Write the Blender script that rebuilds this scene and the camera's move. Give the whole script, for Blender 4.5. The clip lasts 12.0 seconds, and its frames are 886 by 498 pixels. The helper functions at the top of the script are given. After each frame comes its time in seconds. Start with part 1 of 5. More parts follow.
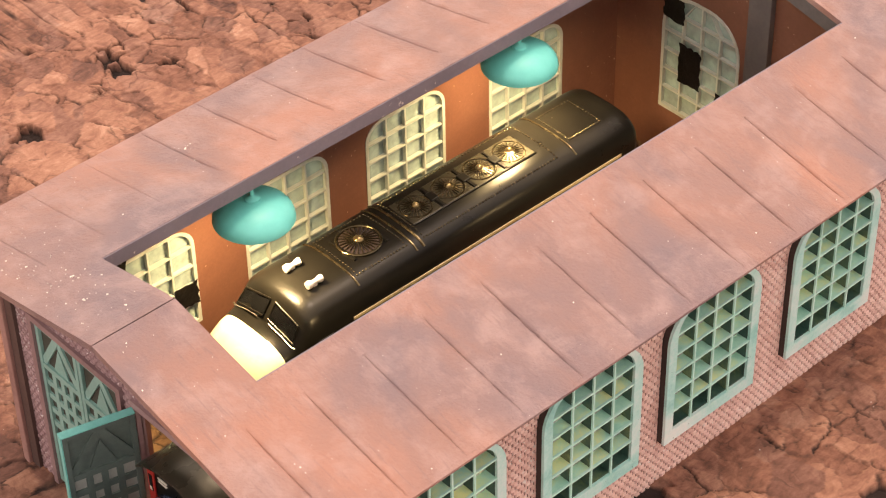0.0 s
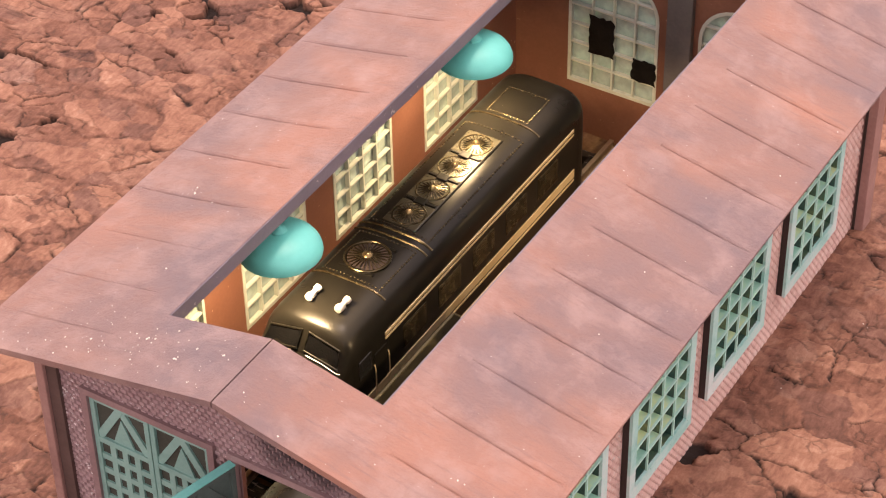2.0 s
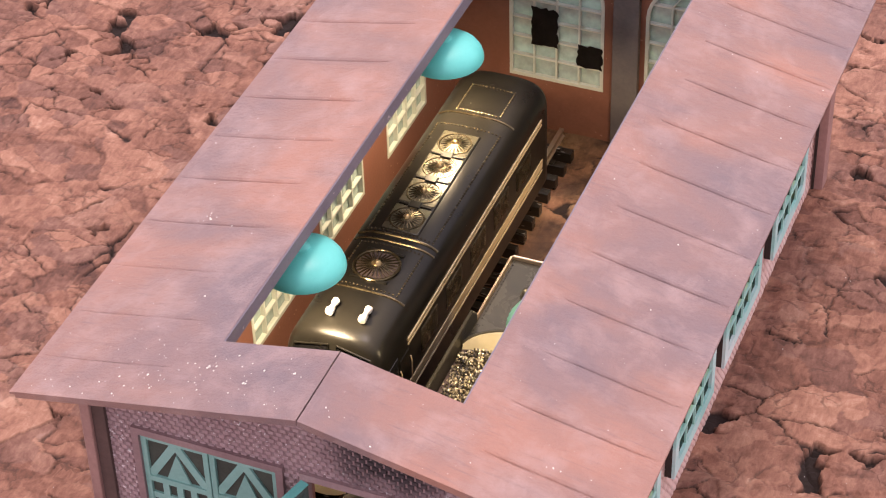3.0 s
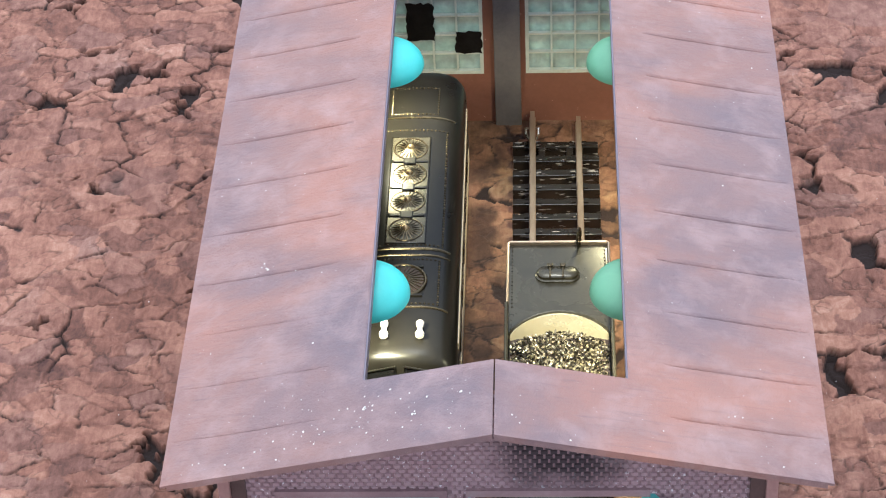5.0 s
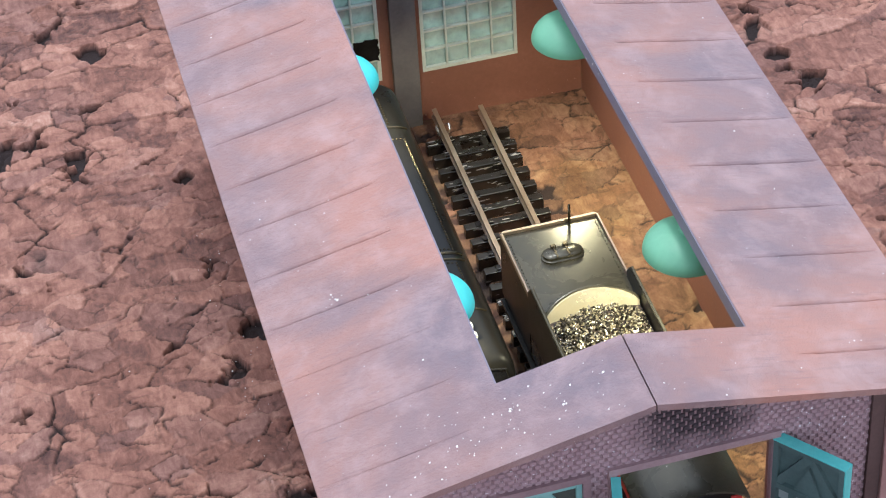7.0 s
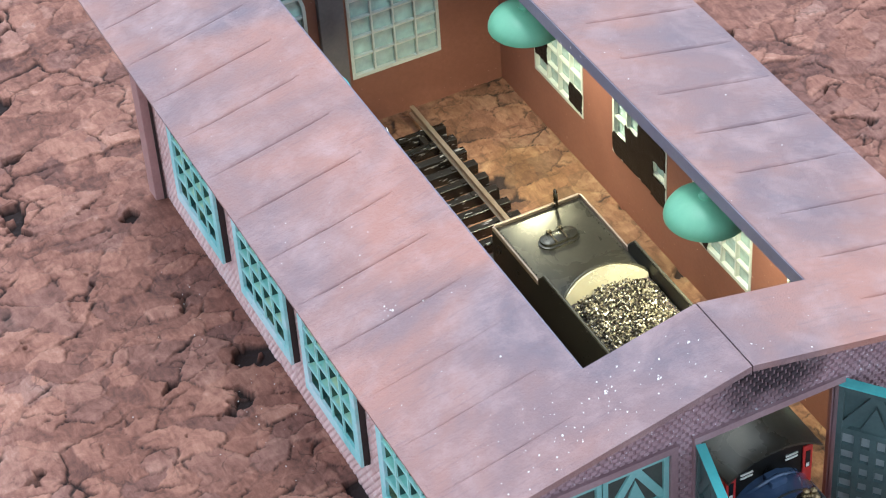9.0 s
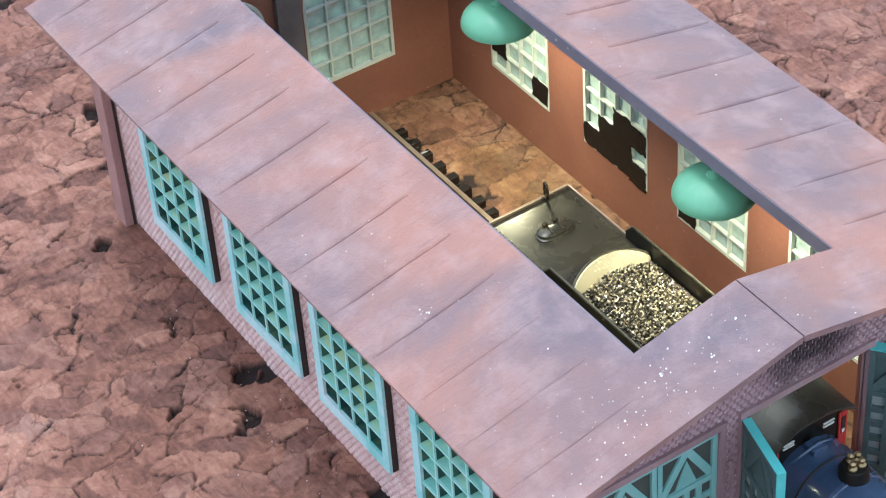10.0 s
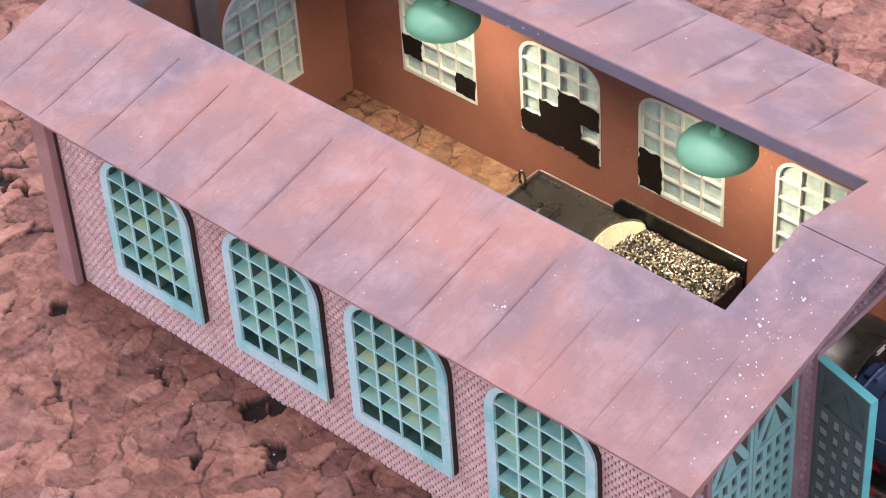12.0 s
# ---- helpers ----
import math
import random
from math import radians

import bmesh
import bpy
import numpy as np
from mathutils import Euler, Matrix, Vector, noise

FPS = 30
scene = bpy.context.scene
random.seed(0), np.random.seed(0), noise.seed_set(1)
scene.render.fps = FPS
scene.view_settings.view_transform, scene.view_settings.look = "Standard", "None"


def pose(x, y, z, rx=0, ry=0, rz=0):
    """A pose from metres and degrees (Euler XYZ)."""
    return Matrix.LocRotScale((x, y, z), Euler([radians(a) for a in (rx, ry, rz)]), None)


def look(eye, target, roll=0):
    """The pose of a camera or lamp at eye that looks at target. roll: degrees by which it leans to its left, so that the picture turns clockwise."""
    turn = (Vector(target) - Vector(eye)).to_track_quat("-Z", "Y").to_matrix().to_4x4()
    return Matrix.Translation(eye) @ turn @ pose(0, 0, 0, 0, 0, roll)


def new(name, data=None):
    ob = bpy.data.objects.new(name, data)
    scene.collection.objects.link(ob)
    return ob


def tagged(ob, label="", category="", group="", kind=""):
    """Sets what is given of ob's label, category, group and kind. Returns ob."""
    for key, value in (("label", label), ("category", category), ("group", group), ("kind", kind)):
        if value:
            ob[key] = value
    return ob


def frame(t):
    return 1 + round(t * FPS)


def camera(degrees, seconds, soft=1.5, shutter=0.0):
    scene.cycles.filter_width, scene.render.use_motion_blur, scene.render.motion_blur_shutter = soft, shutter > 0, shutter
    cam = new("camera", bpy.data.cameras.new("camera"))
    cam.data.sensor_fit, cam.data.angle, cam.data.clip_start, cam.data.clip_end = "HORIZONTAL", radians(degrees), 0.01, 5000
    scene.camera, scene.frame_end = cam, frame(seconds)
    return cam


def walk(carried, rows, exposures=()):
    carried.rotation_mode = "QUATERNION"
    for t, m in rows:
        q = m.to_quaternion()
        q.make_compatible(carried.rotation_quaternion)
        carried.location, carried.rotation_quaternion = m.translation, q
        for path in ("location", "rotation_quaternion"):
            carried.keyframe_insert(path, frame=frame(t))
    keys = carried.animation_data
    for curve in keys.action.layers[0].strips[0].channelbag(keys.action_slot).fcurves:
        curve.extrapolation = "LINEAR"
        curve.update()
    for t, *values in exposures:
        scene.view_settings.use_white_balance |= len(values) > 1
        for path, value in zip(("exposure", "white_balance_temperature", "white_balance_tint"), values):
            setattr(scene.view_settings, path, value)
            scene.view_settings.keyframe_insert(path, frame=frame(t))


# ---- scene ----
cam = camera(21.683, 12.0, soft=1.1)
PATH = [
    (0, look((0.23883, -0.13909, 0.31182), (0.02311, 0.05357, 0.06535), -1.206)),
    (0.5, look((0.22321, -0.15186, 0.31456), (0.02096, 0.05192, 0.06562), -1.068)),
    (1, look((0.20389, -0.17078, 0.31259), (0.01804, 0.04967, 0.06508), -1.093)),
    (1.5, look((0.19154, -0.18217, 0.31075), (0.01616, 0.04837, 0.06480), -1.106)),
    (2, look((0.16710, -0.19813, 0.30996), (0.01245, 0.04690, 0.06411), -1.143)),
    (2.5, look((0.14658, -0.21050, 0.30919), (0.00959, 0.04539, 0.06393), -1.315)),
    (3, look((0.12007, -0.22448, 0.30672), (0.00587, 0.04403, 0.06330), -1.771)),
    (3.2, look((0.10601, -0.22813, 0.30724), (0.00374, 0.04432, 0.06288), -1.806)),
    (4.8, look((0.02346, -0.24908, 0.30954), (-0.00685, 0.04012, 0.06490), -2.933)),
    (5, look((0.00908, -0.24800, 0.30834), (-0.00879, 0.04186, 0.06327), -2.816)),
    (5.5, look((-0.01918, -0.24867, 0.30852), (-0.01242, 0.04171, 0.06351), -3.153)),
    (6, look((-0.04782, -0.24569, 0.30814), (-0.01615, 0.04288, 0.06295), -3.377)),
    (6.5, look((-0.06958, -0.24123, 0.30770), (-0.01884, 0.04439, 0.06226), -3.672)),
    (7, look((-0.08515, -0.23693, 0.30788), (-0.02074, 0.04554, 0.06199), -3.871)),
    (7.2, look((-0.09475, -0.23526, 0.30777), (-0.02193, 0.04536, 0.06211), -3.341)),
    (8.8, look((-0.13921, -0.21778, 0.30996), (-0.02752, 0.04796, 0.06236), -4.207)),
    (9, look((-0.14595, -0.21453, 0.31101), (-0.02848, 0.04805, 0.06272), -4.319)),
    (9.5, look((-0.16456, -0.20564, 0.31080), (-0.03090, 0.04929, 0.06273), -4.229)),
    (10, look((-0.18137, -0.19519, 0.31205), (-0.03304, 0.05058, 0.06307), -4.414)),
    (10.5, look((-0.19694, -0.18517, 0.31230), (-0.03512, 0.05187, 0.06324), -4.123)),
    (11, look((-0.21621, -0.16987, 0.31308), (-0.03754, 0.05397, 0.06333), -4.133)),
    (11.5, look((-0.23527, -0.15308, 0.31507), (-0.04041, 0.05564, 0.06434), -4.014)),
    (12, look((-0.24698, -0.14209, 0.31381), (-0.04175, 0.05736, 0.06380), -4.036)),
]
EXPO = [(0, 0.23, 8300, 20), (1.5, 0.20, 8000, 24), (2.5, 0.16, 7150, 28), (4.8, 0.20, 5350, 5), (7.2, 0.22, 5250, 6), (9.5, 0.28, 5100, 1), (10.5, 0.27, 5200, 5), (12, 0.27, 5750, 24)]
SKY, ROOM, SUN, SUN_ROT = 0.08, 0.99, 0.92, 0
SUN_DIR = (0.0, 0.24, 1.0)
walk(cam, PATH, exposures=EXPO)

# ---- light ----
world = bpy.data.worlds.new("world")
scene.world = world
world.use_nodes = True
wn, wl = world.node_tree.nodes, world.node_tree.links
wn.clear()
sky = wn.new("ShaderNodeTexSky")
sky.sky_type = "NISHITA"
sky.sun_disc = False
sky.sun_elevation = radians(73)
sky.sun_rotation = radians(SUN_ROT)
sky.air_density, sky.dust_density, sky.ozone_density = 1.0, 4.0, 0.6
bgd = wn.new("ShaderNodeBackground")
bgd.inputs["Strength"].default_value = SKY
wout = wn.new("ShaderNodeOutputWorld")
wl.new(sky.outputs["Color"], bgd.inputs["Color"])
room = wn.new("ShaderNodeBackground")
room.inputs["Color"].default_value = (1.0, 0.955, 0.915, 1)
room.inputs["Strength"].default_value = ROOM
both_lights = wn.new("ShaderNodeAddShader")
wl.new(bgd.outputs["Background"], both_lights.inputs[0])
wl.new(room.outputs["Background"], both_lights.inputs[1])
wl.new(both_lights.outputs["Shader"], wout.inputs["Surface"])

sun = new("sun", bpy.data.lights.new("sun", "SUN"))
sun.data.energy, sun.data.angle, sun.data.color = SUN, radians(6), (1.0, 0.93, 0.86)
sun.matrix_world = look((0, 0, 1), tuple(Vector((0, 0, 1)) - Vector(SUN_DIR)))

# ---- materials ----
CM = 0.01


def nodes_of(name):
    m = bpy.data.materials.new(name)
    m.use_nodes = True
    return m, m.node_tree.nodes, m.node_tree.links, m.node_tree.nodes["Principled BSDF"]


def ramp_node(n, stops):
    r = n.new("ShaderNodeValToRGB")
    while len(r.color_ramp.elements) < len(stops):
        r.color_ramp.elements.new(0.5)
    for e, (p, c) in zip(r.color_ramp.elements, stops):
        e.position, e.color = p, (*c, 1) if len(c) == 3 else c
    return r


def surface(name, stops, rough=0.6, metal=0.0, big=60, fine=900, grain=0.35, bump=0.3, rvar=0.15, spec=0.5,
            fleck=None, fleck_at=0.72, stretch=(1, 1, 1), island=0.0, coat=0.0):
    """Worn paint, metal or wood: a broad mottling, a fine grain on top of it, relief and uneven gloss; sizes are per metre."""
    m, n, l, b = nodes_of(name)
    tc = n.new("ShaderNodeTexCoord")
    mp = n.new("ShaderNodeMapping")
    mp.inputs["Scale"].default_value = stretch
    l.new(tc.outputs["Object"], mp.inputs["Vector"])
    info = n.new("ShaderNodeObjectInfo")
    add = n.new("ShaderNodeVectorMath")
    add.operation = "ADD"
    l.new(mp.outputs["Vector"], add.inputs[0])
    l.new(info.outputs["Random"], add.inputs[1])
    v = add.outputs["Vector"]
    n1 = n.new("ShaderNodeTexNoise")
    n1.inputs["Scale"].default_value, n1.inputs["Detail"].default_value, n1.inputs["Roughness"].default_value = big, 5, 0.6
    n1.inputs["Distortion"].default_value = 0.6
    n2 = n.new("ShaderNodeTexNoise")
    n2.inputs["Scale"].default_value, n2.inputs["Detail"].default_value, n2.inputs["Roughness"].default_value = fine, 6, 0.7
    l.new(v, n1.inputs["Vector"])
    l.new(v, n2.inputs["Vector"])
    mix = n.new("ShaderNodeMix")
    mix.inputs["Factor"].default_value = grain
    l.new(n1.outputs["Fac"], mix.inputs["A"])
    l.new(n2.outputs["Fac"], mix.inputs["B"])
    fac = mix.outputs["Result"]
    if island:
        geo = n.new("ShaderNodeNewGeometry")
        mi = n.new("ShaderNodeMix")
        mi.inputs["Factor"].default_value = island
        l.new(fac, mi.inputs["A"])
        l.new(geo.outputs["Random Per Island"], mi.inputs["B"])
        fac = mi.outputs["Result"]
    r = ramp_node(n, stops)
    l.new(fac, r.inputs["Fac"])
    col = r.outputs["Color"]
    if fleck:
        n3 = n.new("ShaderNodeTexNoise")
        n3.inputs["Scale"].default_value, n3.inputs["Detail"].default_value = fine * 0.9, 2
        l.new(v, n3.inputs["Vector"])
        n4 = n.new("ShaderNodeTexNoise")
        n4.inputs["Scale"].default_value = big * 0.6
        l.new(v, n4.inputs["Vector"])
        ma = n.new("ShaderNodeMath")
        ma.operation = "MULTIPLY_ADD"
        ma.inputs[1].default_value = 0.22
        l.new(n4.outputs["Fac"], ma.inputs[0])
        l.new(n3.outputs["Fac"], ma.inputs[2])
        fr = ramp_node(n, [(fleck_at + 0.1, (0, 0, 0)), (fleck_at + 0.13, (1, 1, 1))])
        l.new(ma.outputs["Value"], fr.inputs["Fac"])
        fm = n.new("ShaderNodeMix")
        fm.data_type = "RGBA"
        fm.inputs["B"].default_value = (*fleck, 1)
        l.new(fr.outputs["Color"], fm.inputs["Factor"])
        l.new(col, fm.inputs["A"])
        col = fm.outputs["Result"]
    l.new(col, b.inputs["Base Color"])
    rr = n.new("ShaderNodeMapRange")
    rr.inputs["To Min"].default_value, rr.inputs["To Max"].default_value = max(0.03, rough - rvar), min(1, rough + rvar)
    l.new(n1.outputs["Fac"], rr.inputs["Value"])
    l.new(rr.outputs["Result"], b.inputs["Roughness"])
    b.inputs["Metallic"].default_value = metal
    b.inputs["Specular IOR Level"].default_value = spec
    b.inputs["Coat Weight"].default_value = coat
    if bump:
        bp = n.new("ShaderNodeBump")
        bp.inputs["Strength"].default_value, bp.inputs["Distance"].default_value = bump, 0.0004
        l.new(mix.outputs["Result"], bp.inputs["Height"])
        l.new(bp.outputs["Normal"], b.inputs["Normal"])
    return m


def roof_material():
    """Hand-painted card in salmon, mauve and slate washes, with dry-brushed streaks and white dust specks."""
    m, n, l, b = nodes_of("roof_paint")
    tc = n.new("ShaderNodeTexCoord")
    v = tc.outputs["Object"]

    def tex(scale, detail=4, rough=0.6, dist=0.0, src=v):
        t = n.new("ShaderNodeTexNoise")
        t.inputs["Scale"].default_value, t.inputs["Detail"].default_value = scale, detail
        t.inputs["Roughness"].default_value, t.inputs["Distortion"].default_value = rough, dist
        l.new(src, t.inputs["Vector"])
        return t.outputs["Fac"]

    def mixc(fac, a, c):
        k = n.new("ShaderNodeMix")
        k.data_type = "RGBA"
        l.new(fac, k.inputs["Factor"])
        l.new(a, k.inputs["A"])
        l.new(c, k.inputs["B"])
        return k.outputs["Result"]

    stretched = n.new("ShaderNodeMapping")
    stretched.inputs["Scale"].default_value = (0.75, 1.0, 1)
    l.new(v, stretched.inputs["Vector"])
    wash = ramp_node(n, [(0.34, (0.200, 0.142, 0.158)), (0.45, (0.262, 0.160, 0.155)), (0.53, (0.318, 0.172, 0.147)), (0.64, (0.400, 0.194, 0.148))])
    l.new(tex(34, 6, 0.55, 0.35, stretched.outputs["Vector"]), wash.inputs["Fac"])
    pale = ramp_node(n, [(0.5, (0.50, 0.335, 0.31)), (0.5, (0.50, 0.335, 0.31))])
    pm = ramp_node(n, [(0.46, (0, 0, 0)), (0.74, (0.55, 0.55, 0.55))])
    l.new(tex(120, 7, 0.66, 0.3), pm.inputs["Fac"])
    col = mixc(pm.outputs["Color"], wash.outputs["Color"], pale.outputs["Color"])
    streak = n.new("ShaderNodeMapping")
    streak.inputs["Scale"].default_value = (0.25, 3.0, 1)
    l.new(v, streak.inputs["Vector"])
    st = ramp_node(n, [(0.54, (0, 0, 0)), (0.74, (0.55, 0.55, 0.55))])
    l.new(tex(420, 5, 0.7, 0.3, streak.outputs["Vector"]), st.inputs["Fac"])
    dark = ramp_node(n, [(0, (0.20, 0.125, 0.13)), (1, (0.20, 0.125, 0.13))])
    col = mixc(st.outputs["Color"], col, dark.outputs["Color"])
    # dust specks, in drifts
    vor = n.new("ShaderNodeTexVoronoi")
    vor.inputs["Scale"].default_value = 560
    l.new(v, vor.inputs["Vector"])
    drift = ramp_node(n, [(0.52, (0, 0, 0)), (0.66, (1, 1, 1))])
    l.new(tex(45, 2), drift.inputs["Fac"])
    lim = n.new("ShaderNodeMapRange")
    lim.inputs["To Min"].default_value, lim.inputs["To Max"].default_value = 0.03, 0.07
    l.new(drift.outputs["Color"], lim.inputs["Value"])
    less = n.new("ShaderNodeMath")
    less.operation = "LESS_THAN"
    l.new(vor.outputs["Distance"], less.inputs[0])
    l.new(lim.outputs["Result"], less.inputs[1])
    rare = n.new("ShaderNodeMath")
    rare.operation = "GREATER_THAN"
    rare.inputs[1].default_value = 0.5
    sep = n.new("ShaderNodeSeparateColor")
    l.new(vor.outputs["Color"], sep.inputs["Color"])
    l.new(sep.outputs["Red"], rare.inputs[0])
    both = n.new("ShaderNodeMath")
    both.operation = "MULTIPLY"
    l.new(less.outputs["Value"], both.inputs[0])
    l.new(rare.outputs["Value"], both.inputs[1])
    white = ramp_node(n, [(0, (0.75, 0.68, 0.62)), (1, (0.75, 0.68, 0.62))])
    col = mixc(both.outputs["Value"], col, white.outputs["Color"])
    l.new(col, b.inputs["Base Color"])
    b.inputs["Roughness"].default_value = 0.46
    b.inputs["Specular IOR Level"].default_value = 0.5
    hsum = n.new("ShaderNodeMath")
    hsum.operation = "ADD"
    l.new(tex(1500, 5, 0.7), hsum.inputs[0])
    l.new(tex(90, 3, 0.5), hsum.inputs[1])
    bp = n.new("ShaderNodeBump")
    bp.inputs["Strength"].default_value, bp.inputs["Distance"].default_value = 0.75, 0.0005
    l.new(hsum.outputs["Value"], bp.inputs["Height"])
    l.new(bp.outputs["Normal"], b.inputs["Normal"])
    return m


def cork_material():
    """Cork bark: a tone for every flake, fibres, fine pores, and grime and painted shade in the fissures."""
    m, n, l, b = nodes_of("cork_bark")
    tc = n.new("ShaderNodeTexCoord")
    v = tc.outputs["Object"]
    at = n.new("ShaderNodeAttribute")
    at.attribute_name = "tone"
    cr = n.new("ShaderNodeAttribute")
    cr.attribute_name = "fissure_shade"
    n1 = n.new("ShaderNodeTexNoise")
    n1.inputs["Scale"].default_value, n1.inputs["Detail"].default_value, n1.inputs["Roughness"].default_value = 230, 8, 0.72
    n1.inputs["Distortion"].default_value = 0.8
    l.new(v, n1.inputs["Vector"])
    mp = n.new("ShaderNodeMapping")
    mp.inputs["Scale"].default_value = (1.0, 0.28, 1)
    mp.inputs["Rotation"].default_value = (0, 0, 0.5)
    l.new(v, mp.inputs["Vector"])
    n2 = n.new("ShaderNodeTexNoise")
    n2.inputs["Scale"].default_value, n2.inputs["Detail"].default_value, n2.inputs["Roughness"].default_value = 900, 6, 0.7
    l.new(mp.outputs["Vector"], n2.inputs["Vector"])
    s1 = n.new("ShaderNodeMath")
    s1.operation = "MULTIPLY_ADD"
    s1.inputs[1].default_value = 0.46
    l.new(at.outputs["Fac"], s1.inputs[0])
    half = n.new("ShaderNodeMath")
    half.operation = "MULTIPLY"
    half.inputs[1].default_value = 0.72
    l.new(n1.outputs["Fac"], half.inputs[0])
    l.new(half.outputs["Value"], s1.inputs[2])
    s2 = n.new("ShaderNodeMath")
    s2.operation = "MULTIPLY_ADD"
    s2.inputs[1].default_value = 0.44
    l.new(n2.outputs["Fac"], s2.inputs[0])
    l.new(s1.outputs["Value"], s2.inputs[2])
    sub = n.new("ShaderNodeMath")
    sub.operation = "SUBTRACT"
    sub.inputs[1].default_value = 0.335
    l.new(s2.outputs["Value"], sub.inputs[0])
    r = ramp_node(n, [(0.16, (0.078, 0.034, 0.026)), (0.36, (0.190, 0.082, 0.055)), (0.50, (0.285, 0.130, 0.088)), (0.64, (0.40, 0.200, 0.136)), (0.82, (0.55, 0.325, 0.232))])
    l.new(sub.outputs["Value"], r.inputs["Fac"])
    warp = n.new("ShaderNodeTexNoise")
    warp.inputs["Scale"].default_value, warp.inputs["Detail"].default_value = 260, 4
    l.new(v, warp.inputs["Vector"])
    wv = n.new("ShaderNodeVectorMath")
    wv.operation = "MULTIPLY_ADD"
    wv.inputs[1].default_value = (0.006, 0.006, 0.0)
    l.new(warp.outputs["Color"], wv.inputs[0])
    l.new(v, wv.inputs[2])
    cell = n.new("ShaderNodeTexVoronoi")
    cell.feature = "DISTANCE_TO_EDGE"
    cell.inputs["Scale"].default_value = 150
    l.new(wv.outputs["Vector"], cell.inputs["Vector"])
    cell.inputs["Randomness"].default_value = 1.0
    hair = ramp_node(n, [(0.012, (1, 1, 1)), (0.040, (0, 0, 0))])
    l.new(cell.outputs["Distance"], hair.inputs["Fac"])
    where = n.new("ShaderNodeTexNoise")
    where.inputs["Scale"].default_value, where.inputs["Detail"].default_value = 130, 3
    l.new(v, where.inputs["Vector"])
    wr = ramp_node(n, [(0.50, (0, 0, 0)), (0.62, (0.40, 0.40, 0.40))])
    l.new(where.outputs["Fac"], wr.inputs["Fac"])
    hm = n.new("ShaderNodeMath")
    hm.operation = "MULTIPLY"
    l.new(hair.outputs["Color"], hm.inputs[0])
    l.new(wr.outputs["Color"], hm.inputs[1])
    dark_mix = n.new("ShaderNodeMath")
    dark_mix.operation = "MAXIMUM"
    l.new(hm.outputs["Value"], dark_mix.inputs[0])
    l.new(cr.outputs["Fac"], dark_mix.inputs[1])
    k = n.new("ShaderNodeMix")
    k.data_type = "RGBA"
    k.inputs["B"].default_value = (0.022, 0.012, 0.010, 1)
    hue = n.new("ShaderNodeAttribute")
    hue.attribute_name = "hue"
    cool = n.new("ShaderNodeMix")
    cool.data_type, cool.blend_type = "RGBA", "MULTIPLY"
    l.new(hue.outputs["Fac"], cool.inputs["Factor"])
    l.new(r.outputs["Color"], cool.inputs["A"])
    cool.inputs["B"].default_value = (0.76, 0.80, 0.88, 1)
    l.new(dark_mix.outputs["Value"], k.inputs["Factor"])
    # brown tint of the shed floor: lamplight and grime painted into the cork
    lamplit_tint = n.new("ShaderNodeAttribute")
    lamplit_tint.attribute_name = "lamplit_tint"
    brown = n.new("ShaderNodeMix")
    brown.data_type, brown.blend_type = "RGBA", "MULTIPLY"
    l.new(lamplit_tint.outputs["Fac"], brown.inputs["Factor"])
    l.new(cool.outputs["Result"], brown.inputs["A"])
    brown.inputs["B"].default_value = (0.62, 0.74, 0.52, 1)
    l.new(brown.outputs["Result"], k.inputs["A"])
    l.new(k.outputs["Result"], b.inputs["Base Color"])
    b.inputs["Roughness"].default_value = 0.82
    b.inputs["Specular IOR Level"].default_value = 0.35
    hs0 = n.new("ShaderNodeMath")
    hs0.operation = "MULTIPLY_ADD"
    hs0.inputs[1].default_value = 0.5
    l.new(n2.outputs["Fac"], hs0.inputs[0])
    l.new(n1.outputs["Fac"], hs0.inputs[2])
    hs = n.new("ShaderNodeMath")
    hs.operation = "SUBTRACT"
    l.new(hs0.outputs["Value"], hs.inputs[0])
    l.new(hm.outputs["Value"], hs.inputs[1])
    bp = n.new("ShaderNodeBump")
    bp.inputs["Strength"].default_value, bp.inputs["Distance"].default_value = 0.55, 0.0006
    l.new(hs.outputs["Value"], bp.inputs["Height"])
    l.new(bp.outputs["Normal"], b.inputs["Normal"])
    return m


def clear_pane(name, tint, rough, mixing):
    """Milky clear plastic: part of the light goes straight through it, part is scattered."""
    m, n, l, b = nodes_of(name)
    noise_t = n.new("ShaderNodeTexNoise")
    noise_t.inputs["Scale"].default_value, noise_t.inputs["Detail"].default_value = 500, 4
    tc = n.new("ShaderNodeTexCoord")
    l.new(tc.outputs["Object"], noise_t.inputs["Vector"])
    r = ramp_node(n, [(0.35, tuple(c * 0.75 for c in tint)), (0.65, tint)])
    l.new(noise_t.outputs["Fac"], r.inputs["Fac"])
    l.new(r.outputs["Color"], b.inputs["Base Color"])
    b.inputs["Roughness"].default_value = rough
    b.inputs["Transmission Weight"].default_value = mixing
    b.inputs["IOR"].default_value = 1.3
    bp = n.new("ShaderNodeBump")
    bp.inputs["Strength"].default_value, bp.inputs["Distance"].default_value = 0.5, 0.0004
    l.new(noise_t.outputs["Fac"], bp.inputs["Height"])
    l.new(bp.outputs["Normal"], b.inputs["Normal"])
    return m


def glow(name, colour, strength):
    m, n, l, b = nodes_of(name)
    b.inputs["Base Color"].default_value = (*colour, 1)
    b.inputs["Emission Color"].default_value = (*colour, 1)
    b.inputs["Emission Strength"].default_value = strength
    return m


